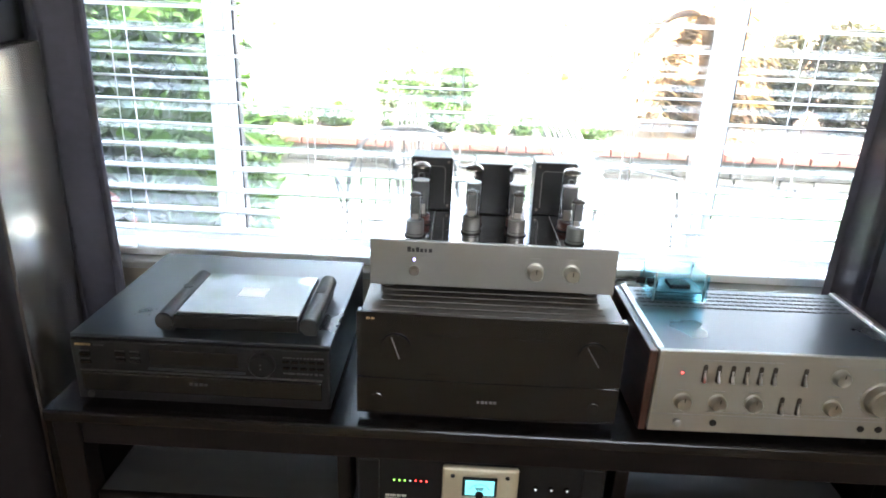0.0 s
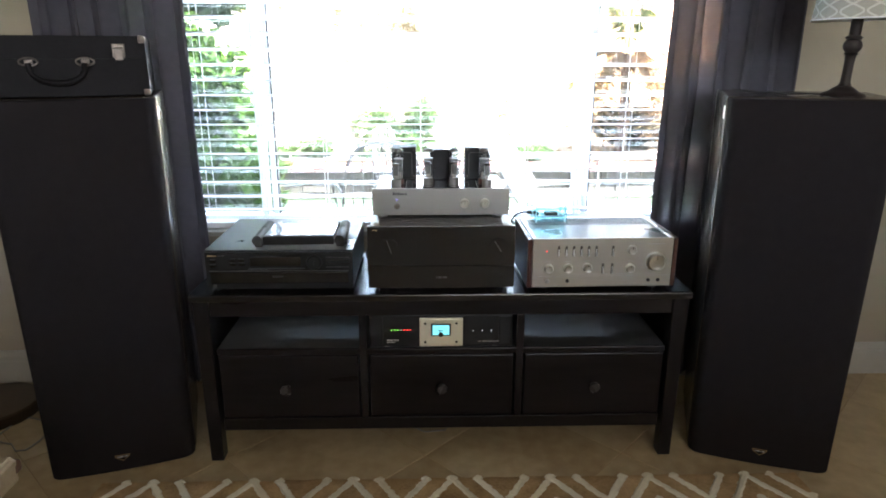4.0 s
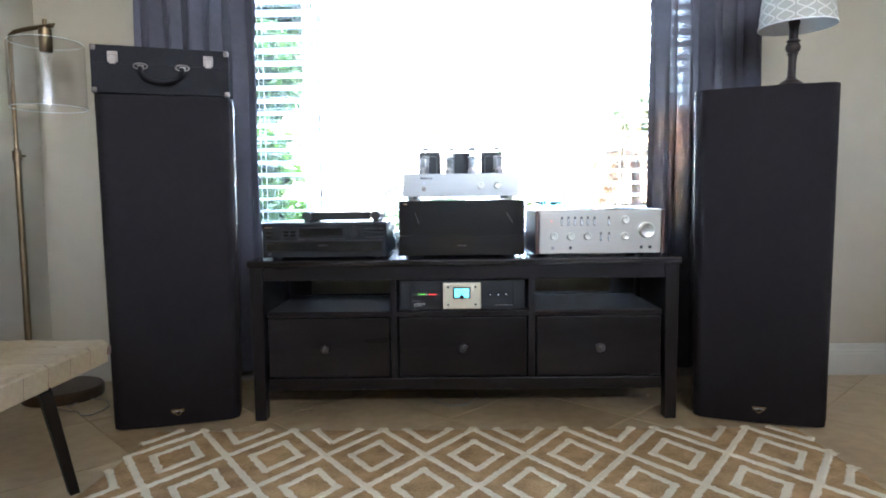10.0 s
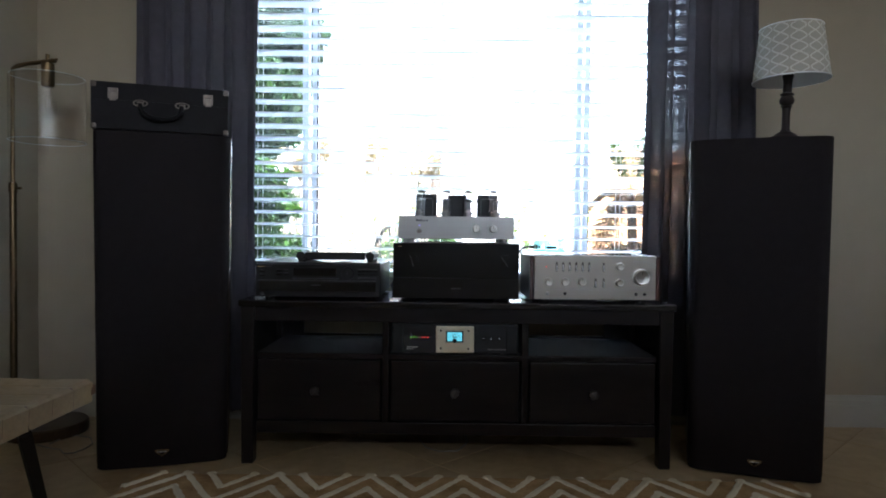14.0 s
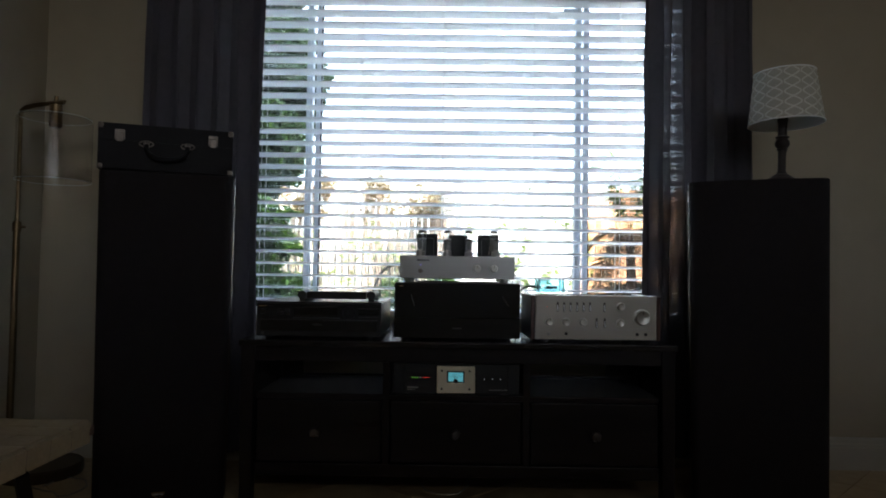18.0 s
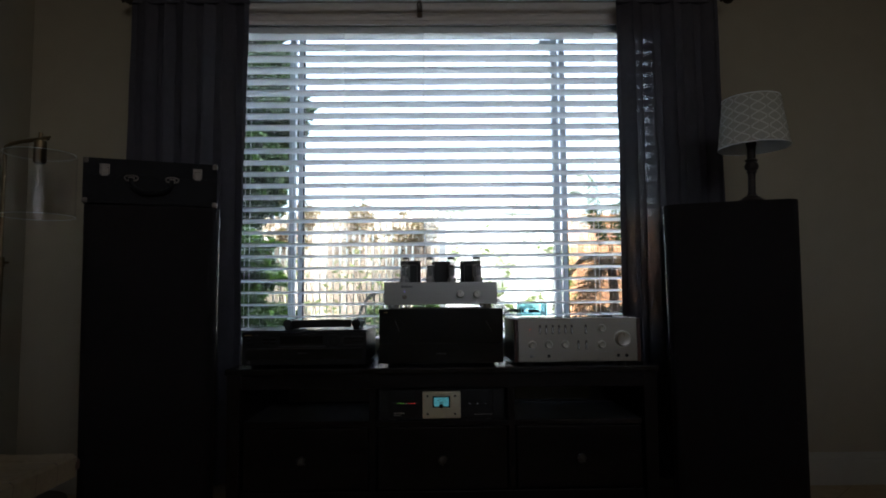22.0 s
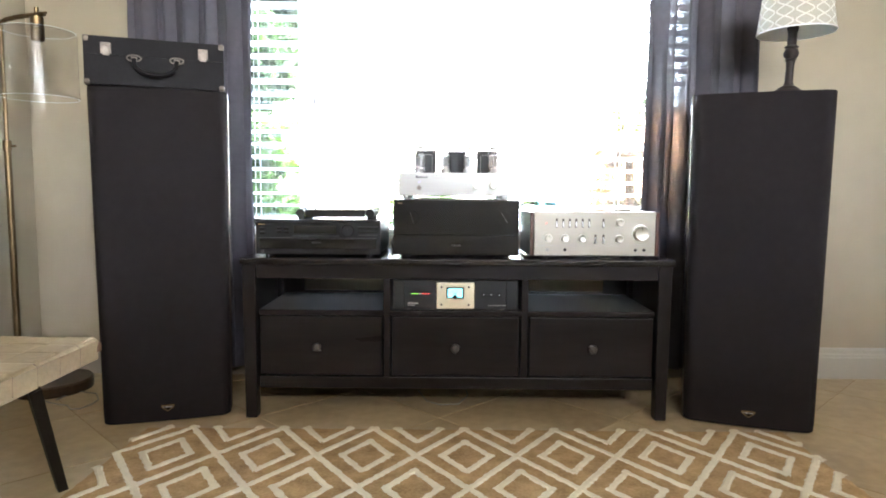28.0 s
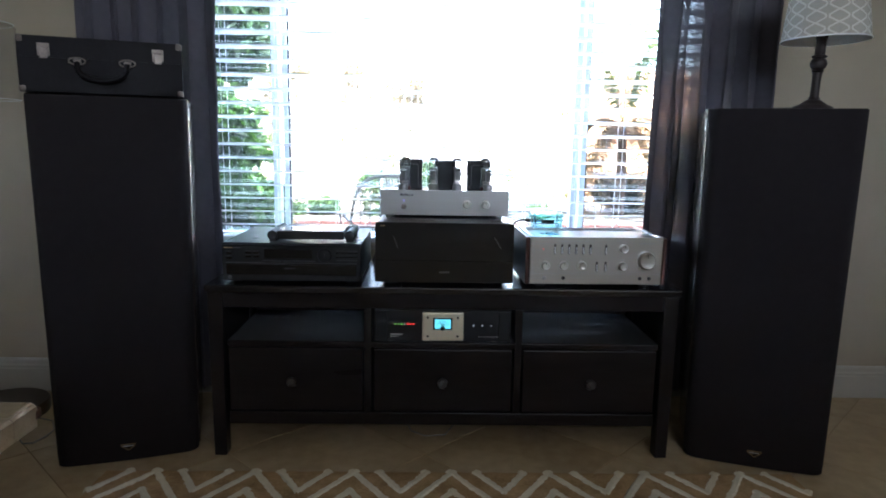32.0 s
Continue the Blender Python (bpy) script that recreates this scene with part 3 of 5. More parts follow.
for x in (-H + 0.005, H - 0.053):
    for y in (0.012, 0.375):
        bm = box(x, x + 0.048, y, y + 0.048, 0, HZ - 0.023, 0.003)
        for v in bm.verts:
            if v.co.z < 0.05:
                v.co.x += 0.004 if v.co.x < x + 0.024 else -0.004
        part("leg", bm, M_BENCHV, bench)
for x in (-H + 0.024, H - 0.036):
    part("side_panel", box(x, x + 0.012, 0.061, 0.374, 0.11, HZ - 0.023), M_BENCHV, bench)
for x in (-0.246, 0.240):
    part("divider", box(x - 0.012, x + 0.012, 0.017, 0.41, 0.1525, 0.502, 0.002), M_BENCHV, bench)
# the pale shelf colour carries the window glow; the front lip stays plain
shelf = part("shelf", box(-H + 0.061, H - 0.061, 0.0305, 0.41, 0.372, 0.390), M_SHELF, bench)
part("front_edge", box(-H + 0.061, H - 0.061, 0.018, 0.030, 0.3715, 0.3905, 0.002), M_BENCH, shelf)
part("bottom_rail", box(-H + 0.061, H - 0.061, 0.016, 0.036, 0.110, 0.152, 0.002), M_BENCH, bench)
part("base_panel", box(-H + 0.061, H - 0.061, 0.037, 0.41, 0.112, 0.124), M_BENCH, bench)
for a in ((-H + 0.037, H - 0.037, 0.4105, 0.418, 0.125, 0.371), (-0.62, -0.259, 0.4105, 0.418, 0.3905, 0.400), (0.253, 0.61, 0.4105, 0.418, 0.3905, 0.400), (-H + 0.037, -0.6205, 0.4105, 0.418, 0.3905, 0.55), (0.6105, H - 0.037, 0.4105, 0.418, 0.3905, 0.55), (-0.233, 0.227, 0.4105, 0.418, 0.3905, 0.55)):
    part("back_panel", box(*a), M_BENCH, bench)
for x0, x1 in ((-0.697, -0.260), (-0.231, 0.225), (0.255, 0.697)):
    d = part("drawer", box(x0 + 0.003, x1 - 0.003, 0.018, 0.038, 0.157, 0.368, 0.003), M_BENCH, bench)
    xc = (x0 + x1) / 2
    kx = xc - 0.009 if x0 < -0.5 else xc
    part("knob", lathe([(0.009, 0), (0.008, 0.010), (0.011, 0.014), (0.0165, 0.020), (0.0175, 0.026), (0.014, 0.032), (0.006, 0.034)], (kx, 0.018, 0.262), 20, "y"), M_KNOBWOOD, d, "round dark knob", smooth=True)
    part("box", box(x0 + 0.02, x1 - 0.02, 0.039, 0.40, 0.165, 0.340), M_BENCH, d)


def screws(points, y, parent, r=0.004):
    for x, z in points:
        part("screw", lathe([(r, 0), (r, 0.0018), (r * 0.6, 0.003)], (x, y, z), 10, "y"), M_BLACKMETAL, parent, smooth=True)


# power conditioner in the middle bay
pc = thing("power_conditioner", (0, 0, 0.390), "black rack power conditioner with a lit meter on a cream plate", "power conditioner")
part("case", box(-0.212, 0.217, 0.034, 0.36, 0.006, 0.105, 0.003), M_BLACKMETAL, pc)
face = part("face_panel", box(-0.218, 0.224, 0.026, 0.0335, 0.003, 0.108, 0.002), M_BLACKMETAL, pc)
for x in (-0.195, 0.201):
    part("ear", box(x - 0.019, x + 0.019, 0.022, 0.0258, 0.006, 0.105, 0.002), M_BLACKMETAL, face)
plate = part("meter_plate", box(-0.064, 0.070, 0.014, 0.0258, 0.008, 0.102, 0.004), M_CREAMPLATE, pc, "cream metal plate")
screws([(-0.046, 0.086), (0.050, 0.086), (-0.046, 0.024), (0.050, 0.024)], 0.0139, plate, 0.0038)
part("meter_frame", box(-0.0285, 0.0325, 0.0095, 0.0138, 0.0465, 0.0855, 0.0015), M_BLACKPLASTIC, plate)
part("meter", box(-0.0235, 0.0275, 0.0075, 0.0094, 0.0510, 0.0815), M_METER, plate, "glowing blue-green meter")
bm = bmesh.new()
for k in range(9):
    a = radians(150 - 15 * k)
    c, s = math.cos(a), math.sin(a)
    rod([(0.002 + 0.019 * c, 0.007, 0.0555 + 0.019 * s), (0.002 + 0.0215 * c, 0.007, 0.0555 + 0.019 * s + 0.0025 * s)], 0.0004, 4, bm)
rod([(0.002 + 0.019 * math.cos(radians(150 - 10 * k)), 0.007, 0.0555 + 0.019 * math.sin(radians(150 - 10 * k))) for k in range(13)], 0.0003, 4, bm)
rod([(0.002, 0.0068, 0.0535), (-0.007, 0.0068, 0.0725)], 0.0004, 4, bm)
box(-0.006, 0.010, 0.0066, 0.0074, 0.0655, 0.0672, bm=bm)
box(-0.004, 0.008, 0.0066, 0.0074, 0.0625, 0.0640, bm=bm)
part("scale", bm, M_INK, plate)
part("pivot", lathe([(0.0075, 0), (0.0075, 0.003), (0.005, 0.004)], (0.002, 0.0074, 0.0525), 14, "y"), M_BLACKPLASTIC, plate)
part("ledge", box(-0.028, 0.032, 0.0075, 0.0138, 0.0405, 0.0458, 0.001), M_CREAMPLATE, plate)
for k in range(7):
    x = -0.150 + k * 0.0097
    part("light", lathe([(0.0015, 0), (0.0015, 0.0012), (0.0009, 0.0018)], (x, 0.0259, 0.060), 8, "y"), M_GREENLED if k < 3 else (M_WHITEGLOW if k == 3 else M_REDLED), face)
for k in range(3):
    part("button", lathe([(0.0045, 0), (0.0045, 0.003), (0.0035, 0.004)], (0.102 + 0.028 * k, 0.0259, 0.058), 12, "y"), M_BLACKGLOSS, face)
    # glowing dot in place of the small highlight on each button
    part("button_glint", lathe([(0.0016, 0), (0.0016, 0.001)], (0.102 + 0.028 * k, 0.0218, 0.058), 8, "y"), M_WHITEGLOW, face)
bars(-0.165, 0.0258, 0.026, 0.038, 0.0055, 9, 1, M_PALEINK, face)
bars(-0.165, 0.0258, 0.019, 0.026, 0.0035, 7, 2, M_PALEINK, face)
bars(-0.172, 0.0258, 0.0055, 0.016, 0.0025, 3, 5, M_GREYINK, face)
bars(0.162, 0.0258, 0.0055, 0.016, 0.0025, 3, 6, M_GREYINK, face)
bars(0.118, 0.0258, 0.020, 0.066, 0.0035, 16, 3, M_GREYINK, face)

# compact disc changer
cd = thing("disc_changer", (-0.480, 0.030, HZ), "black five-disc changer on the bench", "cd player")
part("case", box(-0.217, 0.217, 0.014, 0.385, 0.012, 0.124, 0.002), M_BLACKMETAL, cd)
part("lid", box(-0.2195, 0.2195, 0.006, 0.387, 0.1245, 0.131, 0.002), M_BLACKTOP, cd)
fp = part("front_panel", box(-0.2185, 0.2185, 0.0, 0.0135, 0.010, 0.124, 0.003), M_BLACKPLASTIC, cd)
for x in (-0.18, 0.18):
    for y in (0.05, 0.33):
        part("foot", lathe([(0.016, 0), (0.018, 0.003), (0.018, 0.0115)], (x, y, 0), 14), M_RUBBER, cd)
part("display", box(-0.085, 0.065, -0.002, -0.0002, 0.084, 0.112, 0.001), M_BLACKGLOSS, fp)
part("strip", box(-0.090, 0.075, -0.003, -0.0002, 0.073, 0.077, 0.001), M_BLACKTOP, fp)
tray = part("disc_drawer", box(-0.205, 0.205, -0.006, -0.0002, 0.030, 0.066, 0.003), M_BLACKGLOSS, fp)
bars(-0.020, -0.0062, 0.052, 0.034, 0.006, 4, 11, M_DIMINK, tray)
part("groove", box(-0.205, 0.205, -0.004, -0.0002, 0.067, 0.069), M_DIMINK, fp)
part("dial", lathe([(0.023, 0), (0.022, 0.008), (0.019, 0.011), (0.006, 0.011)], (0.105, -0.0002, 0.094), 24, "y"), M_BLACKPLASTIC, fp, smooth=True)
for k in range(2):
    part("pointer", box(0.1035, 0.1065, -0.0125, -0.0113, 0.090 + 0.008 * k, 0.092 + 0.008 * k), M_DIMINK, fp)
bars(-0.210, -0.0002, 0.1155, 0.027, 0.004, 7, 34, M_GOLDINK, fp, "brand_mark")
bars(-0.178, -0.0002, 0.1155, 0.018, 0.003, 5, 12, M_DIMINK, fp)
for k in range(5):
    part("button", box(0.140 + 0.0145 * k, 0.151 + 0.0145 * k, -0.004, -0.0002, 0.100, 0.104, 0.001), M_BLACKGLOSS, fp)
    part("button", box(0.140 + 0.0145 * k, 0.151 + 0.0145 * k, -0.004, -0.0002, 0.088, 0.092, 0.001), M_BLACKGLOSS, fp)
bars(0.140, -0.0002, 0.109, 0.070, 0.003, 12, 13, M_DIMINK, fp)
bars(0.140, -0.0002, 0.079, 0.068, 0.004, 9, 14, M_DIMINK, fp)
for k, (x, z) in enumerate(((-0.195, 0.098), (-0.195, 0.083), (-0.135, 0.100), (-0.135, 0.088), (-0.110, 0.100), (-0.110, 0.088))):
    part("button", box(x - 0.009, x + 0.009, -0.004, -0.0002, z - 0.003, z + 0.003, 0.001), M_BLACKGLOSS, fp)
    bars(x - 0.008, -0.0002, z + 0.006, 0.016, 0.002, 4, 20 + k, M_DIMINK, fp)
part("jack", lathe([(0.006, 0), (0.006, 0.004), (0.003, 0.004)], (-0.195, -0.0002, 0.020), 12, "y"), M_DIMINK, fp)

# glass-topped stand on the changer
st = thing("glass_stand", (-0.425, 0.150, HZ + 0.131), "black two-roll stand with a glass panel, on the disc changer", "stand", turn=1.0)
for sx in (-1, 1):
    x = sx * 0.122
    roll = part("side_roll", rod([(x, -0.094, 0.0225), (x, 0.094, 0.0225)], 0.0155, 18), M_BLACKPLASTIC, st, smooth=True)
    part("end_cap", rod([(x, -0.097, 0.0225), (x, -0.0945, 0.0225)], 0.0140, 18), M_RUBBER, roll)
    part("thumb_hole", lathe([(0.009, 0), (0.009, 0.0016)], (x, 0.020, 0.0370), 12), M_RUBBER, roll)
    part("foot", box(x - 0.011, x + 0.011, -0.085, 0.085, 0, 0.0085, 0.002), M_RUBBER, st)
part("frame", box(-0.1045, 0.1045, -0.090, 0.090, 0.022, 0.034, 0.003), M_BLACKPLASTIC, st)
part("front_bar", box(-0.1060, 0.1060, -0.0960, -0.0890, 0.010, 0.0355, 0.003), M_BLACKPLASTIC, st)
part("glass_panel", box(-0.103, 0.103, -0.084, 0.084, 0.0342, 0.0366, 0.0008), M_MIRROR, st, "glass over pale printed paper")
part("printed_card", box(-0.022, 0.026, -0.015, 0.022, 0.0367, 0.0371), M_LABEL, st)

# surround receiver
rc = thing("av_receiver", (0.004, 0.028, HZ), "black home theatre receiver with a glossy front, under the tube amplifier", "receiver")
part("case", box(-0.208, 0.208, 0.020, 0.40, 0.022, 0.196, 0.003), M_BLACKMETAL, rc)
lid = part("lid", box(-0.212, 0.212, 0.004, 0.40, 0.1965, 0.204, 0.002), M_LIDGREY, rc, "black metal lid, greyed to stand for window sheen")
for k in range(4):
    part("rib", box(-0.185, 0.185, 0.022 + 0.022 * k, 0.031 + 0.022 * k, 0.2042, 0.2056, 0.0005), M_LIDGREY, lid)
for k in range(7):
    part("vent", box(-0.15, 0.15, 0.12 + 0.035 * k, 0.132 + 0.035 * k, 0.2042, 0.2052), M_RUBBER, lid)


def bowed(x0, x1, z0, z1, bow, depth):
    n = 14
    front = [(x0 + (x1 - x0) * k / n, -bow * (1 - (2 * k / n - 1) ** 2)) for k in range(n + 1)]
    return prism(front + [(x1, depth), (x0, depth)], z0, z1, bevel=0.002)


up = part("front_panel", bowed(-0.2195, 0.2195, 0.083, 0.203, 0.004, 0.018), M_BLACKGLOSS, rc)
low = part("door_flap", bowed(-0.2195, 0.2195, 0.012, 0.0815, 0.004, 0.018), M_BLACKGLOSS, rc)
part("seam", box(-0.216, 0.216, 0.004, 0.018, 0.0816, 0.0829), M_RUBBER, rc)
for x in (-0.155, 0.168):
    kn = part("knob", lathe([(0.0250, 0), (0.0245, 0.0050), (0.0238, 0.0056), (0.004, 0.0056)], (x, 0.0000, 0.142), 28, "y"), M_BLACKGLOSS, up)
    bm = box(-0.0008, 0.0008, -0.0068, -0.0054, -0.0205, 0.0205)
    bmesh.ops.transform(bm, matrix=Matrix.Translation((x, 0, 0.142)) @ Matrix.Rotation(radians(-19 if x < 0 else -32), 4, "Y"), verts=bm.verts)
    part("pointer", bm, M_DULLINK, kn)
part("display", box(-0.105, 0.105, -0.0044, -0.0025, 0.118, 0.168), M_BLACKGLOSS, up)
bars(-0.203, 0.0002, 0.192, 0.022, 0.0042, 6, 33, M_GOLDINK, up, "brand_mark")
bars(-0.016, -0.0042, 0.046, 0.034, 0.0065, 5, 31, M_DULLINK, low, "brand_mark")
for k in range(4):
    part("button", box(-0.105 + 0.012 * k, -0.096 + 0.012 * k, -0.0046, -0.0020, 0.092, 0.095), M_BLACKGLOSS, up)
for x in (-0.186, 0.180):
    part("button", lathe([(0.009, 0), (0.009, 0.0025), (0.008, 0.003)], (x, -0.0005, 0.044), 16, "y"), M_BLACKGLOSS, low)
for x in (-0.165, 0.165):
    for y in (0.06, 0.34):
        part("foot", lathe([(0.026, 0), (0.028, 0.004), (0.028, 0.0215)], (x, y, 0), 18), M_RUBBER, rc)

# tube amplifier on the receiver
ZA = HZ + 0.206
amp = thing("tube_amplifier", (0.004, 0.106, ZA), "silver-fronted tube amplifier with glass valves and black transformers", "amplifier")
part("chassis", box(-0.198, 0.198, 0.010, 0.300, 0.016, 0.0765, 0.002), M_BLACKMETAL, amp)
deck = part("deck", box(-0.2, 0.2, 0.0095, 0.302, 0.077, 0.0805, 0.001), M_MIRRORDECK, amp, "polished steel deck")
af = part("front_panel", box(-0.208, 0.208, 0.0, 0.009, 0.012, 0.0937, 0.0015), M_ALU, amp, "brushed silver front plate")
for x in (-0.180, 0.175):
    for y in (0.035, 0.26):
        f = part("foot", lathe([(0.014, 0), (0.0155, 0.002), (0.0155, 0.012), (0.013, 0.0158)], (x, y, 0), 18), M_STEEL, amp, "chrome foot", smooth=True)
for x in (0.072, 0.133):
    k = part("knob", lathe([(0.0150, 0), (0.0150, 0.002), (0.0128, 0.0025), (0.0124, 0.016), (0.0105, 0.0185), (0.003, 0.0185)], (x, -0.0001, 0.049), 26, "y"), M_KNOB, af, smooth=True)
    part("pointer", box(x - 0.0006, x + 0.0006, -0.0192, -0.0183, 0.050, 0.0595), M_INK, k)
    bars(x - 0.009, 0, 0.072, 0.018, 0.0022, 6, int(x * 1000), M_GREYINK, af)
part("power_button", lathe([(0.0088, 0), (0.0088, 0.002), (0.007, 0.0022), (0.0066, 0.007), (0.005, 0.008)], (-0.133, -0.0001, 0.040), 20, "y"), M_CHROME, af, smooth=True)
part("power_light", lathe([(0.0020, 0), (0.0020, 0.0012)], (-0.133, -0.0001, 0.0605), 10, "y"), M_BLUELED, af)
bm = bmesh.new()
for k, (w, h) in enumerate(((0.006, 0.0085), (0.005, 0.006), (0.0055, 0.008), (0.005, 0.006), (0.004, 0.006), (0.0055, 0.006))):
    own = box(-0.145 + 0.0072 * k, -0.145 + 0.0072 * k + w, -0.0011, 0.0, 0.0745, 0.0745 + h)
    merge(bm, own)
part("brand_mark", bm, M_INK, af)
bars(-0.150, 0, 0.0665, 0.055, 0.002, 12, 41, M_GREYINK, af)


def valve(name, x, y, r, height, base_h, base_r, base_mat, plate_to, plate_w):
    """Glass valve: ringed base, plates under a mica disc, dark getter under the dome."""
    z0 = 0.081
    b = part(name, lathe([(base_r, 0.0062), (base_r, base_h - 0.0008), (base_r * 0.95, base_h), (r * 0.9, base_h)], (x, y, z0), 28), base_mat, amp, smooth=True)
    part("base_ring", lathe([(base_r * 1.02, 0), (base_r * 1.02, 0.0042), (base_r * 0.98, 0.0045)], (x, y, z0), 28), base_mat, b, smooth=True)
    part("groove", lathe([(base_r * 0.90, 0.0044), (base_r * 0.90, 0.0064)], (x, y, z0), 24), M_RUBBER, b)
    zb = z0 + base_h
    h = height - base_h
    prof = [(r * 0.98, zb + 0.0003), (r, zb + 0.003), (r, zb + h - r * 0.62)]
    prof += [(r * math.cos(a), zb + h - r * 0.62 + r * 0.62 * math.sin(a)) for a in [math.radians(15 * k) for k in range(1, 6)]] + [(r * 0.04, zb + h)]
    g = part("envelope", lathe(prof, (x, y, 0), 28), M_TUBEGLASS, b, "clear glass envelope", smooth=True)
    g.visible_shadow = False
    zp = zb + h * plate_to
    part("plate", box(x - r * plate_w, x + r * plate_w, y - r * 0.40, y + r * 0.40, zb + h * 0.22, zp, 0.0015), M_GREYPLATE, b)
    part("stem_press", box(x - r * 0.5, x + r * 0.5, y - r * 0.18, y + r * 0.18, zb + 0.001, zb + h * 0.20, 0.001), M_PRESS, b)
    part("mica", lathe([(r * 0.86, zp + 0.0012), (r * 0.86, zp + 0.0024)], (x, y, 0), 20), M_MICA, b, "pale mica disc")
    part("getter_ring", rod([(x + r * 0.34 * math.cos(q), y - 0.002, zp + h * 0.10 + r * 0.34 * math.sin(q)) for q in [2 * math.pi * k / 14 for k in range(15)]], 0.0005, 5), M_STEEL, b)
    zg = zb + h - r * 0.62
    part("getter", lathe([(r * 0.955 * math.cos(a), zg + r * 0.58 * math.sin(a)) for a in [math.radians(10 * k) for k in range(0, 8)]], (x, y, 0), 28, close=False), M_GETTER, b, "dark mirrored getter band", smooth=True)
    for sx in (-1, 1):
        part("support_wire", rod([(x + sx * r * 0.70, y, zb + 0.002), (x + sx * r * 0.70, y, zp + 0.001)], 0.0006, 5), M_STEEL, b)
    part("socket", lathe([(base_r * 1.16, z0 - 0.0004), (base_r * 1.16, z0 + 0.0015)], (x, y, 0), 24), M_RUBBER, b)


for x, y in ((-0.138, 0.066), (-0.0385, 0.099), (0.0440, 0.097), (0.1450, 0.066)):
    valve("small_valve", x, y, 0.0120, 0.0800, 0.029, 0.0160, M_SOCKET, 0.84, 0.62)
for x in (-0.1325, -0.0365, 0.0440, 0.1410):
    valve("power_valve", x, 0.140, 0.0170, 0.1165, 0.016, 0.0170, M_BROWNBASE, 0.64, 0.78)
for x in (-0.108, 0.118):
    part("deck_seam", box(x - 0.0006, x + 0.0006, 0.045, 0.215, 0.0805, 0.0809), M_GREYINK, deck)
for x, w, y, h, framed in ((-0.1175, 0.081, 0.224, 0.106, True), (0.0045, 0.075, 0.208, 0.1015, False), (0.1255, 0.082, 0.224, 0.105, True)):
    tb = part("transformer", box(x - w / 2, x + w / 2, y, 0.294, 0.081, 0.081 + h, 0.003), M_BLACKMETAL, amp, "black boxed transformer")
    for sx in (-1, 1):
        for zz in (0.010, h - 0.008):
            part("screw", lathe([(0.0028, 0), (0.0028, 0.0012), (0.0015, 0.002)], (x + sx * (w / 2 - 0.008), y - 0.0001, 0.081 + zz), 8, "y"), M_CHROME, tb)
    if framed:
        a, z = w / 2 - 0.014, 0.081
        loop = [(x - a, y, z + 0.014), (x - a, y, z + h - 0.022), (x - a + 0.005, y, z + h - 0.017), (x + a - 0.005, y, z + h - 0.017), (x + a, y, z + h - 0.022), (x + a, y, z + 0.014)]
        part("embossed_line", rod(loop, 0.0008, 5), M_DULLINK, tb)

# integrated amplifier, silver face and walnut sides
sa = thing("integrated_amplifier", (0.487, 0.020, HZ), "vintage silver-faced stereo amplifier with walnut side panels", "amplifier", turn=1.0)
part("case", box(-0.211, 0.211, 0.012, 0.262, 0.016, 0.158, 0.002), M_BLACKMETAL, sa)
lid = part("lid", box(-0.202, 0.202, 0.010, 0.262, 0.1585, 0.163, 0.001), M_BLACKTOP, sa)
for k in range(5):
    for j in range(26):
        if j == 0 and k == 0:
            vent = part("vent_slot", box(-0.006, 0.006, -0.0022, 0.0022, 0, 0.0006), M_RUBBER, lid)
            vent.location = (-0.186, 0.175, 0.1632)
        else:
            again("vent_slot", vent, lid, (-0.186 + 0.0149 * j, 0.175 + 0.0165 * k, 0.1632))
for sx in (-1, 1):
    part("side_panel", box(min(sx * 0.2130, sx * 0.226), max(sx * 0.2130, sx * 0.226), 0.002, 0.266, 0.012, 0.164, 0.002), M_WALNUT, sa, "walnut veneer side panel")
    part("top_trim", box(min(sx * 0.2022, sx * 0.2125), max(sx * 0.2022, sx * 0.2125), 0.010, 0.264, 0.158, 0.1670, 0.001), M_TRIMALU, sa, "pale aluminium edge strip")
    for y in (0.04, 0.22):
        part("foot", lathe([(0.015, 0), (0.017, 0.003), (0.017, 0.0155)], (sx * 0.17, y, 0), 14), M_RUBBER, sa)
fa = part("front_panel", box(-0.2112, 0.2112, 0.0, 0.0095, 0.014, 0.166, 0.0015), M_CHAMP, sa, "brushed champagne front plate")
part("panel_line", box(-0.2095, 0.2095, -0.0006, 0.0, 0.0475, 0.0487), M_GREYINK, fa)
part("edge_line", box(-0.204, -0.2032, -0.0006, 0.0, 0.050, 0.150), M_GREYINK, fa)


def face_knob(x, z, r, depth, name="knob"):
    k = part(name, lathe([(r * 1.18, 0), (r * 1.18, 0.0015), (r * 1.02, 0.002), (r * 0.97, depth * 0.85), (r * 0.86, depth), (r * 0.80, depth * 0.97), (r * 0.1, depth * 0.97)], (x, -0.0002, z), 28, "y"), M_KNOB, fa, smooth=True)
    part("pointer", box(x - 0.0006, x + 0.0006, -depth - 0.0008, -depth + 0.0004, z + r * 0.35, z + r * 0.9), M_INK, k)
    return k


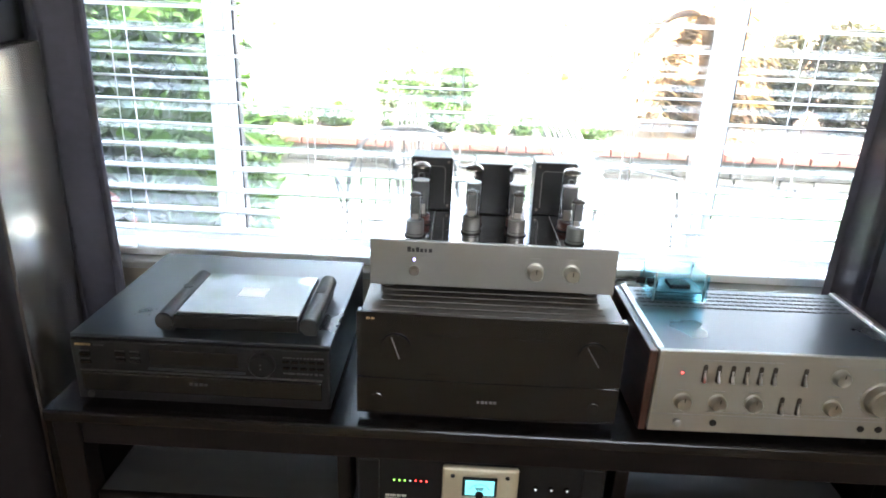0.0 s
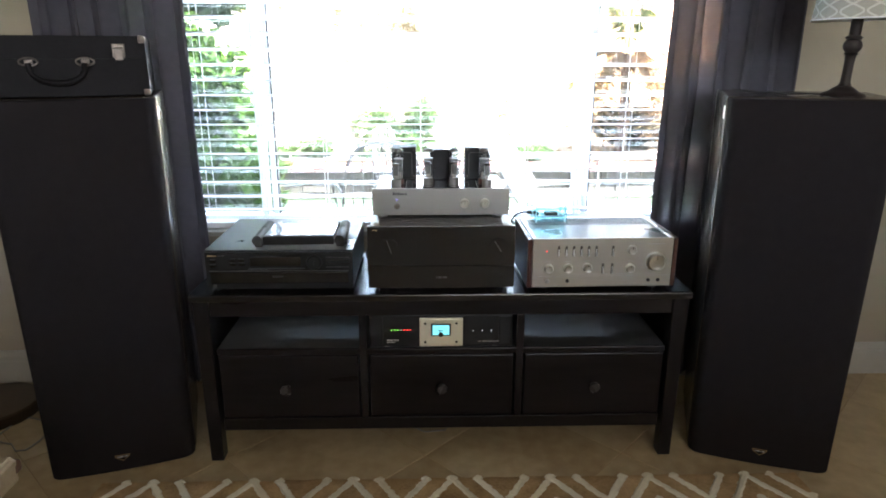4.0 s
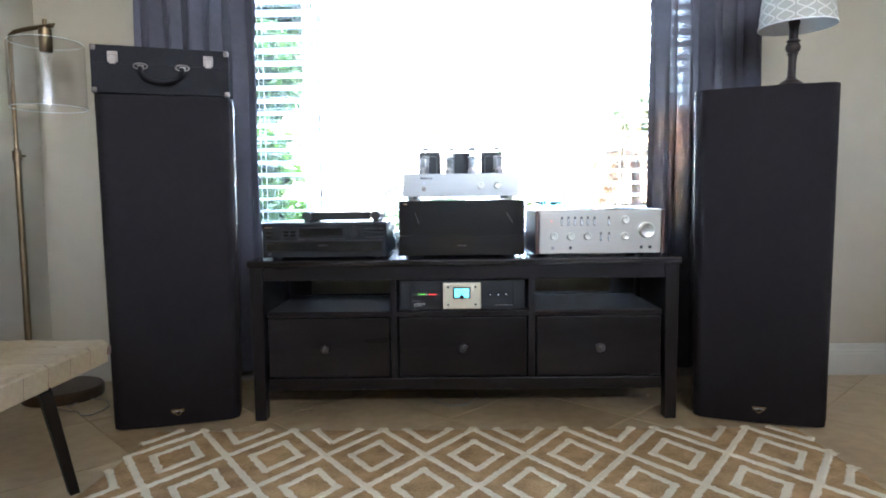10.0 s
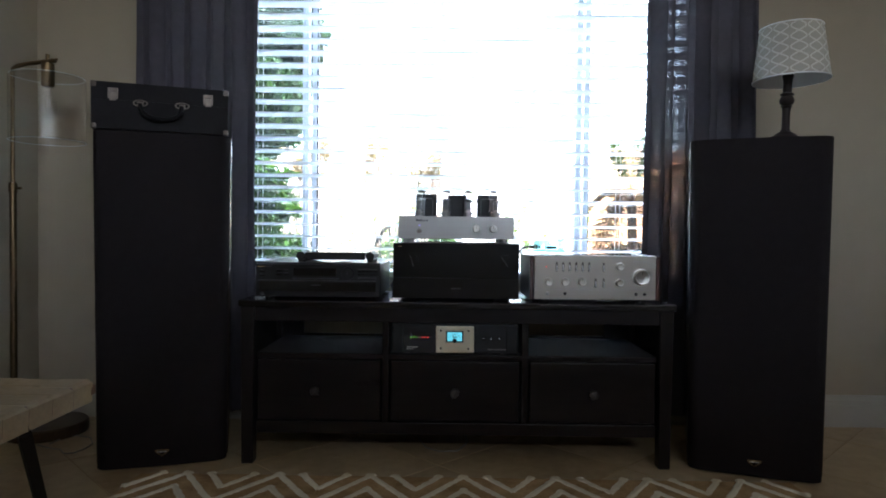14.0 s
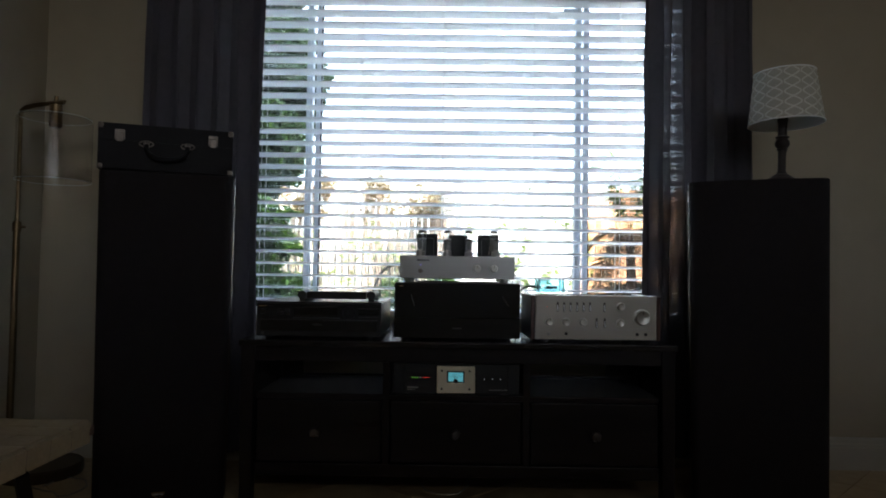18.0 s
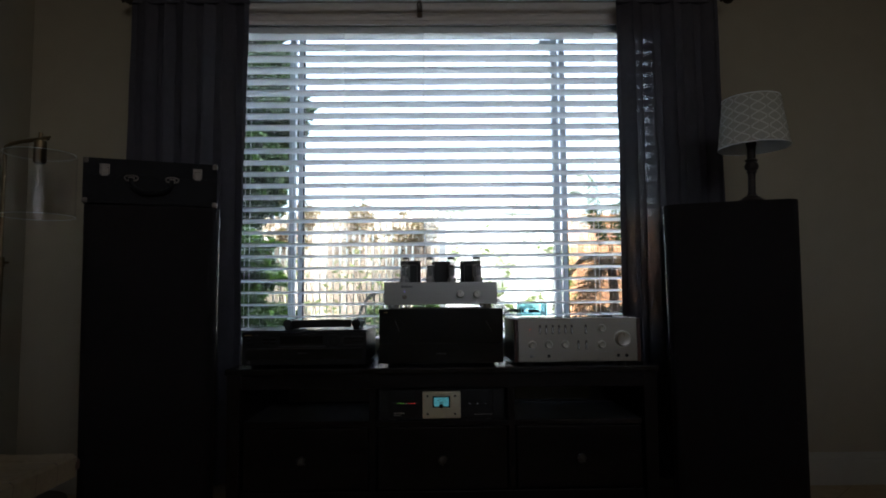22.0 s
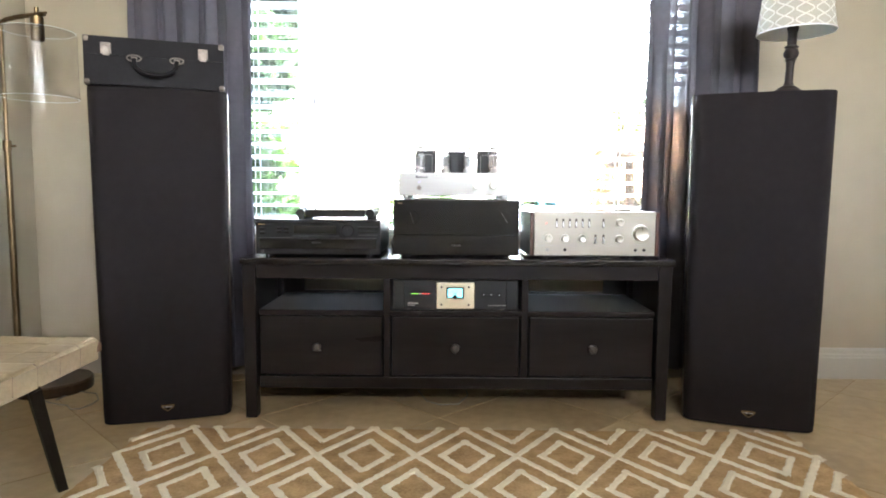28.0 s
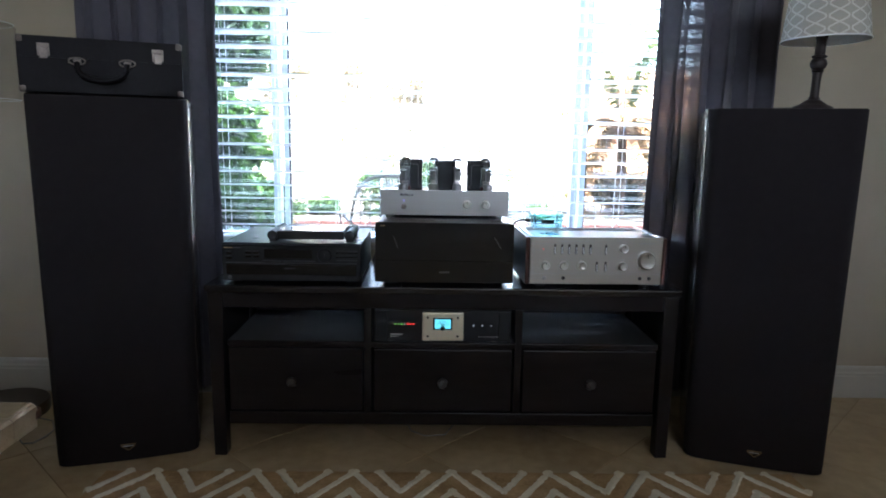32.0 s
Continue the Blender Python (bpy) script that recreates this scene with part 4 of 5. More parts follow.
def lever(x, z):
    """A rounded dark slot with a bent steel lever in it."""
    a, h = 0.0036, 0.0165
    bm = bmesh.new()
    ring = [(a * math.cos(radians(15 * k)), (h - a if k <= 12 else a - h) + a * math.sin(radians(15 * k))) for k in range(25)]
    back = [bm.verts.new((x + u, -0.0002, z + v)) for u, v in ring]
    front = [bm.verts.new((x + u, -0.0010, z + v)) for u, v in ring]
    bm.faces.new(front)
    for k in range(25):
        bm.faces.new((back[k], back[(k + 1) % 25], front[(k + 1) % 25], front[k]))
    part("lever_slot", bm, M_SLOT, fa)
    bm = rod([(x, -0.0015, z + 0.006), (x - 0.0004, -0.0045, z - 0.004), (x - 0.0012, -0.0105, z - 0.0115)], 0.0019, 8, r_end=0.0027)
    part("lever", bm, M_STEEL, fa, smooth=True)


for k in range(6):
    lever(-0.134 + 0.0226 * k, 0.127)
for x, z in ((0.029, 0.127), (0.002, 0.072), (0.030, 0.072)):
    lever(x, z)
for x, z in ((0.086, 0.130), (-0.162, 0.074), (-0.104, 0.074), (-0.045, 0.075), (0.085, 0.073)):
    face_knob(x, z, 0.0128, 0.013)
    bars(x - 0.010, 0, z + 0.0205, 0.020, 0.002, 6, int(1000 * x + 2000 * z), M_GREYINK, fa)
face_knob(0.160, 0.092, 0.0265, 0.018, "volume_knob")
for k in range(19):
    a = radians(225 - 15 * k)
    part("tick", box(0.162 + 0.0365 * math.cos(a) - 0.0006, 0.162 + 0.0365 * math.cos(a) + 0.0006, -0.0006, 0, 0.092 + 0.0365 * math.sin(a) - 0.0012, 0.092 + 0.0365 * math.sin(a) + 0.0012), M_GREYINK, fa)
part("power_light", lathe([(0.0019, 0), (0.0019, 0.0015)], (-0.170, -0.0002, 0.127), 10, "y"), M_REDLED, fa)
part("push_button", lathe([(0.0065, 0), (0.0065, 0.007), (0.005, 0.008)], (-0.165, -0.0002, 0.034), 16, "y"), M_ALU, fa, smooth=True)
for x in (-0.104, 0.143, 0.173):
    part("jack", lathe([(0.0058, 0), (0.0058, 0.002), (0.003, 0.002)], (x, -0.0002, 0.034), 14, "y"), M_BLACKMETAL, fa, smooth=True)
bars(0.135, 0, 0.147, 0.052, 0.0035, 9, 61, M_GREYINK, fa)
bars(-0.140, 0, 0.151, 0.130, 0.0022, 22, 62, M_GREYINK, fa)
bars(-0.120, 0, 0.0545, 0.30, 0.0018, 40, 63, M_GREYINK, fa)

# small clear blue box with a board in it
bb = thing("blue_module", (0.360, 0.245, HZ + 0.167), "small clear blue acrylic box holding a circuit board", "electronics box", turn=2.0)
for nm, a in (("plate", (-0.052, 0.052, -0.040, 0.040, 0.002, 0.005)), ("plate", (-0.052, 0.052, -0.040, 0.040, 0.049, 0.052)), ("wall", (-0.052, 0.052, -0.040, -0.0375, 0.0052, 0.0488)), ("wall", (-0.052, 0.052, 0.0375, 0.040, 0.0052, 0.0488)), ("wall", (-0.052, -0.0495, -0.0373, 0.0373, 0.0052, 0.0488)), ("wall", (0.0495, 0.052, -0.0373, 0.0373, 0.0052, 0.0488))):
    part(nm, box(*a), M_BLUE, bb)
part("board", box(-0.046, 0.046, -0.034, 0.034, 0.016, 0.018), mat("circuit_board", (0.01, 0.05, 0.06), 0.4), bb)
part("chip", box(-0.012, 0.026, -0.02, 0.012, 0.0182, 0.027, 0.001), M_BLACKPLASTIC, bb)
part("connector", box(-0.050, -0.034, -0.014, 0.006, 0.0182, 0.029, 0.001), M_BLACKPLASTIC, bb)
for x in (-0.047, 0.047):
    for y in (-0.035, 0.035):
        part("post", rod([(x, y, 0), (x, y, 0.057)], 0.0022, 8), M_STEEL, bb)
wire = thing("signal_cable", (0.25, 0.27, HZ + 0.17), "thin black cable from the blue box down behind the amplifiers", "cable")
pts = [(0.055, -0.025, 0.021), (0.03, -0.02, 0.022), (0.008, -0.012, 0.014), (-0.006, 0.0, -0.01), (-0.012, 0.02, -0.09), (-0.012, 0.06, -0.162)]
part("lead", rod(pts, 0.0035, 8), M_RUBBER, wire, smooth=True)
part("plug", rod([(0.056, -0.025, 0.021), (0.040, -0.023, 0.0215)], 0.0065, 10), M_BLACKPLASTIC, wire)
w2 = thing("power_cable", (-0.235, 0.2, HZ), "black power cables looped behind the receiver", "cable")
part("lead", rod([(0.0, 0.20, 0.06), (-0.012, 0.12, 0.03), (0.0, 0.06, 0.008), (0.008, 0.12, 0.004), (-0.004, 0.20, 0.004), (0.0, 0.26, 0.03)], 0.004, 8), M_RUBBER, w2, smooth=True)
part("lead", rod([(-0.008, 0.21, 0.085), (0.004, 0.14, 0.06), (-0.006, 0.1, 0.03), (-0.010, 0.17, 0.004), (0.0, 0.25, 0.02)], 0.0035, 8), M_RUBBER, w2, smooth=True)


# ---- loudspeakers ----
def flare(bm, h):
    """A little wider at the top."""
    for v in bm.verts:
        v.co.x *= 0.983 + 0.044 * v.co.z / h
    return bm


def speaker(x, y, turn, label):
    """Floor speaker; the local origin is the middle of the front at the floor, the front looks to -y."""
    s = thing("floor_speaker", (x, y, 0), label, "loudspeaker", turn, group="pair of floor speakers")
    w, d, h = 0.2165, 0.40, 1.150
    part("cabinet", flare(box(-w, w, 0.046, d, 0.012, h, 0.007, seg=4), h), M_ASH, s, smooth=True)
    full, w = w, w - 0.0045
    part("plinth", box(-w + 0.012, w - 0.012, 0.045, d - 0.01, 0, 0.0115), M_BLACKMETAL, s)
    n, r = 8, 0.034
    plan = [(-w, 0.050)]
    for k in range(n + 1):
        a = radians(180 + 90 * k / n)
        plan.append((-w + r + r * math.cos(a), r + 0.010 + r * math.sin(a) - 0.012 * math.sin(radians(90 * k / n)) * 0.3))
    for k in range(1, 12):
        u = -1 + 2 * k / 12
        plan.append((u * (w - r), 0.0065 - 0.0065 * (1 - u * u)))
    for k in range(n + 1):
        a = radians(270 + 90 * k / n)
        plan.append((w - r + r * math.cos(a), r + 0.010 + r * math.sin(a) - 0.012 * math.cos(radians(90 * k / n)) * 0.3))
    plan.append((w, 0.050))
    part("grille", flare(prism(plan, 0.004, h - 0.004, bevel=0.0015), h), M_GRILLE, s, "black cloth grille", smooth=True)
    bm = bmesh.new()
    a = [(-0.021, 0.010), (0.021, 0.010), (0.019, 0.004), (0.0, -0.010), (-0.019, 0.004)]
    lo = [bm.verts.new((p, -0.0005, 0.050 + q)) for p, q in a]
    hi = [bm.verts.new((p * 0.94, -0.0035, 0.050 + q * 0.94)) for p, q in a]
    bm.faces.new(hi)
    for k in range(5):
        bm.faces.new((lo[k], lo[(k + 1) % 5], hi[(k + 1) % 5], hi[k]))
    badge = part("badge", bm, M_BLACKGLOSS, s, "small shield-shaped badge")
    rim = [(p * 1.0, -0.0038, 0.050 + q * 1.0) for p, q in a]
    part("badge_rim", rod(rim + [rim[0]], 0.0011, 6), M_GOLDINK, badge)
    bars(-0.015, -0.0036, 0.0545, 0.030, 0.0045, 7, 71, M_PALEINK, badge)
    wl = full * 1.0255
    for sx in (-1, 1):
        part("label", box(min(sx * wl, sx * (wl + 0.0012)), max(sx * wl, sx * (wl + 0.0012)), 0.060, 0.090, h - 0.066, h - 0.030), M_LABEL, s, "small white sticker")
    part("tube_port", lathe([(0.045, 0), (0.045, 0.004), (0.036, 0.004)], (0, d + 0.004, 0.35), 20, "y"), M_BLACKPLASTIC, s)
    return s


speaker(-0.999, -0.031, 17.7, "tall black floor speaker with an old record case on top")
speaker(1.018, -0.050, -19.2, "tall black floor speaker with a table lamp on top")

# ---- record case on the left speaker ----
rcase = thing("record_case", (-1.014, -0.004, 1.150), "worn black leatherette record case with nickel corners and latches", "carrying case", turn=20.0)
W, D, HC = 0.217, 0.36, 0.160
part("body", box(-W, W, 0.0, D, 0.004, 0.1008, 0.0006), M_CASE, rcase)
lidc = part("lid", box(-W, W, 0.0, D, 0.1010, HC, 0.0006), M_CASE, rcase)
for sx in (-1, 1):
    for z0, z1 in ((0.002, 0.022), (HC - 0.020, HC + 0.002)):
        bm = box(min(sx * (W - 0.018), sx * (W + 0.002)), max(sx * (W - 0.018), sx * (W + 0.002)), -0.0025, 0.018, z0, z1, 0.006)
        part("corner", bm, M_CHROME, rcase, "nickel corner", smooth=True)
    x = sx * 0.150
    la = part("latch", box(x - 0.016, x + 0.016, -0.004, -0.0002, 0.104, 0.140, 0.002), M_CHROME, rcase, "nickel latch")
    part("hasp", box(x - 0.010, x + 0.010, -0.008, -0.0042, 0.097, 0.127, 0.002), M_CHROME, la)
    part("pin", rod([(x - 0.014, -0.006, 0.129), (x + 0.014, -0.006, 0.129)], 0.003, 8), M_CHROME, la)
    hx = sx * 0.066
    mt = part("handle_mount", box(hx - 0.010, hx + 0.010, -0.003, -0.0002, 0.088, 0.100, 0.002), M_CHROME, rcase)
    part("ring", rod([(hx + 0.022 * math.cos(a), -0.006, 0.094 + 0.010 * math.sin(a)) for a in [k * math.pi / 8 for k in range(17)]], 0.0024, 6), M_CHROME, mt, smooth=True)
hp = [(0.066 * math.cos(math.pi * (1 + k / 10)), -0.016 - 0.012 * math.sin(math.pi * k / 10), 0.090 - 0.050 * math.sin(math.pi * k / 10) ** 0.7) for k in range(11)]
part("handle", rod(hp, 0.0075, 10), M_CASE, rcase, smooth=True)

# ---- table lamp on the right speaker ----
tl = thing("table_lamp", (1.142, 0.042, 1.150), "turned espresso table lamp with a grey and white lattice drum shade", "table lamp")
part("base", lathe([(0.056, 0), (0.057, 0.004), (0.054, 0.009), (0.040, 0.014), (0.030, 0.022), (0.018, 0.030)], (0, 0, 0), 28), M_LAMPBODY, tl, smooth=True)
part("stem", lathe([(0.018, 0.0305), (0.013, 0.040), (0.0125, 0.095), (0.014, 0.112), (0.019, 0.116), (0.015, 0.120), (0.022, 0.128), (0.0245, 0.138), (0.021, 0.149), (0.015, 0.154), (0.022, 0.158), (0.022, 0.161), (0.0145, 0.165), (0.0145, 0.205), (0.019, 0.225), (0.016, 0.229), (0.012, 0.250)], (0, 0, 0), 24), M_LAMPBODY, tl, smooth=True)
part("socket", lathe([(0.015, 0.2505), (0.015, 0.295), (0.010, 0.300)], (0, 0, 0), 16), M_BRASS, tl, smooth=True)
part("bulb", lathe([(0.010, 0.3005), (0.014, 0.32), (0.028, 0.345), (0.029, 0.362), (0.018, 0.374), (0.004, 0.380)], (0, 0, 0), 18), M_LABEL, tl, smooth=True)
Z0, Z1, R0, R1 = 0.208, 0.388, 0.122, 0.099
shade = part("shade", lathe([(R0, Z0), (R1, Z1)], (0, 0, 0), 56, close=False), M_SHADEFAB, tl, "grey fabric drum shade with a white lattice", smooth=True)
part("lining", lathe([(R0 - 0.0025, Z0 + 0.001), (R1 - 0.0025, Z1 - 0.001)], (0, 0, 0), 56, close=False), M_SHADEIN, shade, smooth=True)
for z, r in ((Z0, R0), (Z1, R1)):
    part("rim", rod([(r * math.cos(a), r * math.sin(a), z) for a in [2 * math.pi * k / 56 for k in range(57)]], 0.0022, 6), M_SHADEIN, shade)
bm = bmesh.new()
COLS, ROWS = 12, 5


def on_shade(u, v):
    r = R0 + (R1 - R0) * v + 0.0008
    a = 2 * math.pi * u
    return (r * math.cos(a), r * math.sin(a), Z0 + (Z1 - Z0) * v)


def shade_strip(path, half):
    pv = None
    for i, (u, v) in enumerate(path):
        u2, v2 = path[min(i + 1, len(path) - 1)]
        u1, v1 = path[max(i - 1, 0)]
        du, dv = (u2 - u1) * 0.76, (v2 - v1) * 0.215
        q = math.hypot(du, dv) or 1
        nu_, nv_ = -dv / q * half / 0.76, du / q * half / 0.215
        row = (bm.verts.new(on_shade(u + nu_, min(max(v + nv_, 0), 1))), bm.verts.new(on_shade(u - nu_, min(max(v - nv_, 0), 1))))
        if pv:
            bm.faces.new((pv[0], pv[1], row[1], row[0]))
        pv = row


for c in range(COLS):
    for sgn in (-1, 1):
        path = []
        for i in range(ROWS * 8 + 1):
            v = i / (ROWS * 8)
            tri = (v * ROWS / 2 + 0.25) % 1.0
            zig = 4 * abs(tri - 0.5) - 1
            zig = math.copysign(min(1, abs(zig) * 1.25) ** 0.9, zig)
            path.append(((c + 0.5 + sgn * 0.43 * zig) / COLS, v))
        shade_strip(path, 0.0028)
part("lattice", bm, M_SHADELINE, shade)
part("spider", rod([(-R1 + 0.004, 0, Z1 - 0.012), (0, 0, Z1 - 0.015), (R1 - 0.004, 0, Z1 - 0.012)], 0.0016, 6), M_BRASS, shade)
tl.rotation_euler = (0, radians(1.6), 0)
shade.matrix_basis = Matrix.Translation((0.006, 0, 0.30)) @ Matrix.Rotation(radians(-2.8), 4, "Y") @ Matrix.Translation((0, 0, -0.30))
tc = thing("lamp_cord", (1.10, 0.09, 1.152), "thin dark lamp cord lying on the speaker", "cable")
part("lead", rod([(0.005, -0.01, 0.003), (-0.03, 0.02, 0.003), (-0.08, 0.05, 0.003), (-0.125, 0.11, 0.003), (-0.15, 0.22, 0.003)], 0.0028, 6), M_RUBBER, tc, smooth=True)

# ---- rug ----
RX0, RX1, RY0, RY1 = -1.04, 1.115, -3.10, -0.095
rug = thing("rug", ((RX0 + RX1) / 2, (RY0 + RY1) / 2, 0), "tan shag rug with a cream diamond lattice", "rug")
hx, hy = (RX1 - RX0) / 2, (RY1 - RY0) / 2
bm = bmesh.new()
nx, ny = 90, 120
rnd = random.Random(9)
grid = []
for j in range(ny + 1):
    row = []
    for i in range(nx + 1):
        x, y = -hx + 2 * hx * i / nx, -hy + 2 * hy * j / ny
        e = min(hx - abs(x), hy - abs(y))
        z = 0.011 * min(1, 0.25 + e / 0.012) + 0.0016 * noise.noise(Vector((x * 60, y * 60, 0)))
        edge = e < 1e-6
        row.append(bm.verts.new((x + (rnd.uniform(-0.003, 0.003) if edge else 0), y + (rnd.uniform(-0.003, 0.003) if edge else 0), z)))
    grid.append(row)
for j in range(ny):
    for i in range(nx):
        bm.faces.new((grid[j][i], grid[j][i + 1], grid[j + 1][i + 1], grid[j + 1][i]))
part("field", bm, M_RUG, rug, "tan shag pile", smooth=True)
part("backing", box(-hx + 0.003, hx - 0.003, -hy + 0.003, hy - 0.003, 0.0, 0.0018), M_STRAP, rug)
bm = bmesh.new()
CX, CY = (RX0 + RX1) / 2, (RY0 + RY1) / 2


def rug_line(p, q, half):
    p, q = Vector(p), Vector(q)
    d = q - p
    n = max(3, int(d.length / 0.008))
    side = Vector((-d.y, d.x)).normalized()
    pv = None
    for k in range(n + 1):
        c = p + d * k / n - Vector((CX, CY))
        if abs(c.x) > hx - half * 0.15 or abs(c.y) > hy - half * 0.15:
            pv = None
            continue
        a, b = c + side * (half + rnd.uniform(-0.0028, 0.0028)), c - side * (half + rnd.uniform(-0.0028, 0.0028))
        zt = 0.0145 + rnd.uniform(-0.0007, 0.0007)
        row = [bm.verts.new((a.x, a.y, 0.010)), bm.verts.new((a.x * 0.75 + b.x * 0.25, a.y * 0.75 + b.y * 0.25, zt)), bm.verts.new((a.x * 0.25 + b.x * 0.75, a.y * 0.25 + b.y * 0.75, zt)), bm.verts.new((b.x, b.y, 0.010))]
        if pv:
            for s in range(3):
                bm.faces.new((pv[s], pv[s + 1], row[s + 1], row[s]))
        pv = row


LX, LY, AX, AY = 0.304, 0.432, -0.118, -0.330
for j in range(-15, 4):
    for i in range(-6, 7):
        cx, cy = AX + LX * (i + 0.5 * (j % 2)), AY + LY / 2 * j
        rug_line((cx, cy), (cx + LX / 2, cy + LY / 2), 0.0125)
        rug_line((cx, cy), (cx - LX / 2, cy + LY / 2), 0.0125)
        mx, my = cx + LX / 2, cy
        v = [(mx - 0.073, my), (mx, my + 0.110), (mx + 0.073, my), (mx, my - 0.110)]
        for a in range(4):
            p, q = Vector(v[a]), Vector(v[(a + 1) % 4])
            e = (q - p).normalized() * 0.010
            rug_line(p - e, q + e, 0.0125)
part("lattice", bm, M_RUGLINE, rug, "cream lattice pile")

# ---- woven bench at the side ----
ot = thing("woven_bench", (-1.238, -1.08, 0), "low bench of pale woven leather straps on black slanted legs", "bench")
OW, OD, OT = 0.300, 0.505, 0.425
part("seat_frame", box(-OW + 0.012, OW - 0.012, -OD + 0.012, OD - 0.012, OT - 0.058, OT - 0.008, 0.012), M_STRAPFRAME, ot)
for sx in (-1, 1):
    for sy in (-1, 1):
        part("rail_end", box(sx * OW - 0.022 - sx * 0.020, sx * OW + 0.022 - sx * 0.020, sy * OD - 0.014 + sy * 0.004, sy * OD + 0.014 + sy * 0.004, OT - 0.040, OT - 0.012, 0.006), M_STRAPFRAME, ot, "reddish brown rail end")
rnd = random.Random(12)
sw = 0.078
nxs, nys = int(2 * OW / sw), int(2 * OD / sw)
sx_, sy_ = 2 * OW / nxs, 2 * OD / nys


def strap_top(along_y, pos, count, step, length, width):
    """One strap: over and under the others, then folded down over the rail."""
    bm = bmesh.new()
    pv = None
    line = [(-length, -0.055), (-length - 0.002, -0.006)]
    for k in range(count):
        over = (k + pos) % 2 == (0 if along_y else 1)
        zz = 0.0035 if over else 0.0003
        line += [(-length + (k + 0.12) * step, zz), (-length + (k + 0.88) * step, zz)]
    line += [(length + 0.002, -0.006), (length, -0.055)]
    for s, z in line:
        row = []
        for e, dz in ((-width / 2, -0.0006), (-width / 2 + 0.004, 0.0), (width / 2 - 0.004, 0.0), (width / 2, -0.0006)):
            row.append(bm.verts.new((e, s, OT + z + dz) if along_y else (s, e, OT + z + dz)))
        if pv:
            for q in range(3):
                bm.faces.new((pv[q], pv[q + 1], row[q + 1], row[q]))
        pv = row
    return bm


for i in range(nxs):
    ob = part("strap", strap_top(True, i, nys, sy_, OD, sx_ - 0.0012), M_STRAP, ot)
    ob.location.x = -OW + (i + 0.5) * sx_
for j in range(nys):
    ob = part("strap", strap_top(False, j, nxs, sx_, OW, sy_ - 0.0012), M_STRAP, ot)
    ob.location.y = -OD + (j + 0.5) * sy_
for sx in (-1, 1):
    for sy in (-1, 1):
        top, foot = (sx * (OW - 0.010), sy * (OD - 0.255), OT - 0.054), (sx * (OW - 0.130), sy * (OD + 0.03), 0)
        part("leg", rod([foot, top], 0.0165, 4, r_end=0.0185), M_BLACKWOOD, ot, "black tapered leg", smooth=True)
gl = thing("eyeglasses", (-1.140, -0.815, 0.4290), "folded red and black eyeglasses on the woven bench", "eyeglasses", turn=25.0)
for sx in (-1, 1):
    ring = [(sx * 0.034 + 0.026 * math.cos(a), 0.006 * math.sin(a), 0.021 + 0.019 * math.sin(a)) for a in [2 * math.pi * k / 16 for k in range(17)]]
    part("rim", rod(ring, 0.0020, 6), M_BLACKPLASTIC, gl)
    part("temple", rod([(sx * 0.062, 0.002, 0.028), (sx * 0.060, 0.03, 0.020), (-sx * 0.045, 0.045, 0.006)], 0.0018, 6), M_REDPAINT, gl)
part("bridge", rod([(-0.009, 0, 0.026), (0, -0.002, 0.030), (0.009, 0, 0.026)], 0.0018, 6), M_REDPAINT, gl)

# ---- floor lamp ----
fl = thing("floor_lamp", (-1.685, 0.225, 0), "aged brass floor lamp with a clear glass drum shade", "floor lamp")
part("base", lathe([(0.148, 0), (0.150, 0.006), (0.150, 0.038), (0.144, 0.044), (0.03, 0.046)], (0.060, 0.105, 0), 40), M_BRASSDARK, fl, "round dark bronze base", smooth=True)
part("lower_pole", rod([(0, 0, 0.046), (0, 0, 0.95)], 0.0125, 16), M_BRASS, fl, smooth=True)
part("collar", lathe([(0.0145, 0.95), (0.0155, 0.955), (0.0155, 0.985), (0.012, 0.99)], (0, 0, 0), 18), M_BRASS, fl, smooth=True)
part("thumb_screw", rod([(0.014, 0, 0.968), (0.032, 0, 0.968)], 0.005, 10), M_BRASS, fl)
part("upper_pole", rod([(0, 0, 0.991), (0, 0, 1.405)], 0.0078, 14), M_BRASS, fl, smooth=True)
arm = [(0, 0, 1.405), (0.004, 0, 1.420), (0.02, 0, 1.431), (0.06, 0, 1.440), (0.135, 0, 1.450), (0.165, 0, 1.452)]
part("arm", rod(arm, 0.0085, 12), M_BRASS, fl, smooth=True)
sck = part("socket", lathe([(0.008, 1.475), (0.008, 1.442), (0.0225, 1.440), (0.0235, 1.36), (0.017, 1.352)], (0.135, 0, 0), 20), M_BRASS, fl, "brass lamp holder", smooth=True)
part("knob", rod([(0.150, 0, 1.456), (0.172, 0, 1.457)], 0.0045, 10), M_BRASS, sck)
bl = part("bulb", lathe([(0.012, 1.3515), (0.014, 1.335), (0.027, 1.300), (0.031, 1.275), (0.027, 1.252), (0.012, 1.238), (0.002, 1.236)], (0.135, 0, 0), 20), M_SHADEGLASS, fl, "clear filament bulb", smooth=True)
part("filament", rod([(0.127, 0, 1.34), (0.124, 0.004, 1.265), (0.131, 0.0, 1.325), (0.135, -0.004, 1.262), (0.139, 0, 1.325), (0.146, 0.004, 1.265), (0.143, 0, 1.34)], 0.0008, 5), M_BRASS, bl)
part("glass_shade", lathe([(0.024, 1.394), (0.10, 1.394), (0.122, 1.390), (0.130, 1.380), (0.130, 1.146), (0.1275, 1.146), (0.1275, 1.379), (0.120, 1.387), (0.10, 1.391), (0.024, 1.391)], (0.135, 0, 0), 48, close=False), M_SHADEGLASS, fl, "clear glass drum shade", smooth=True)
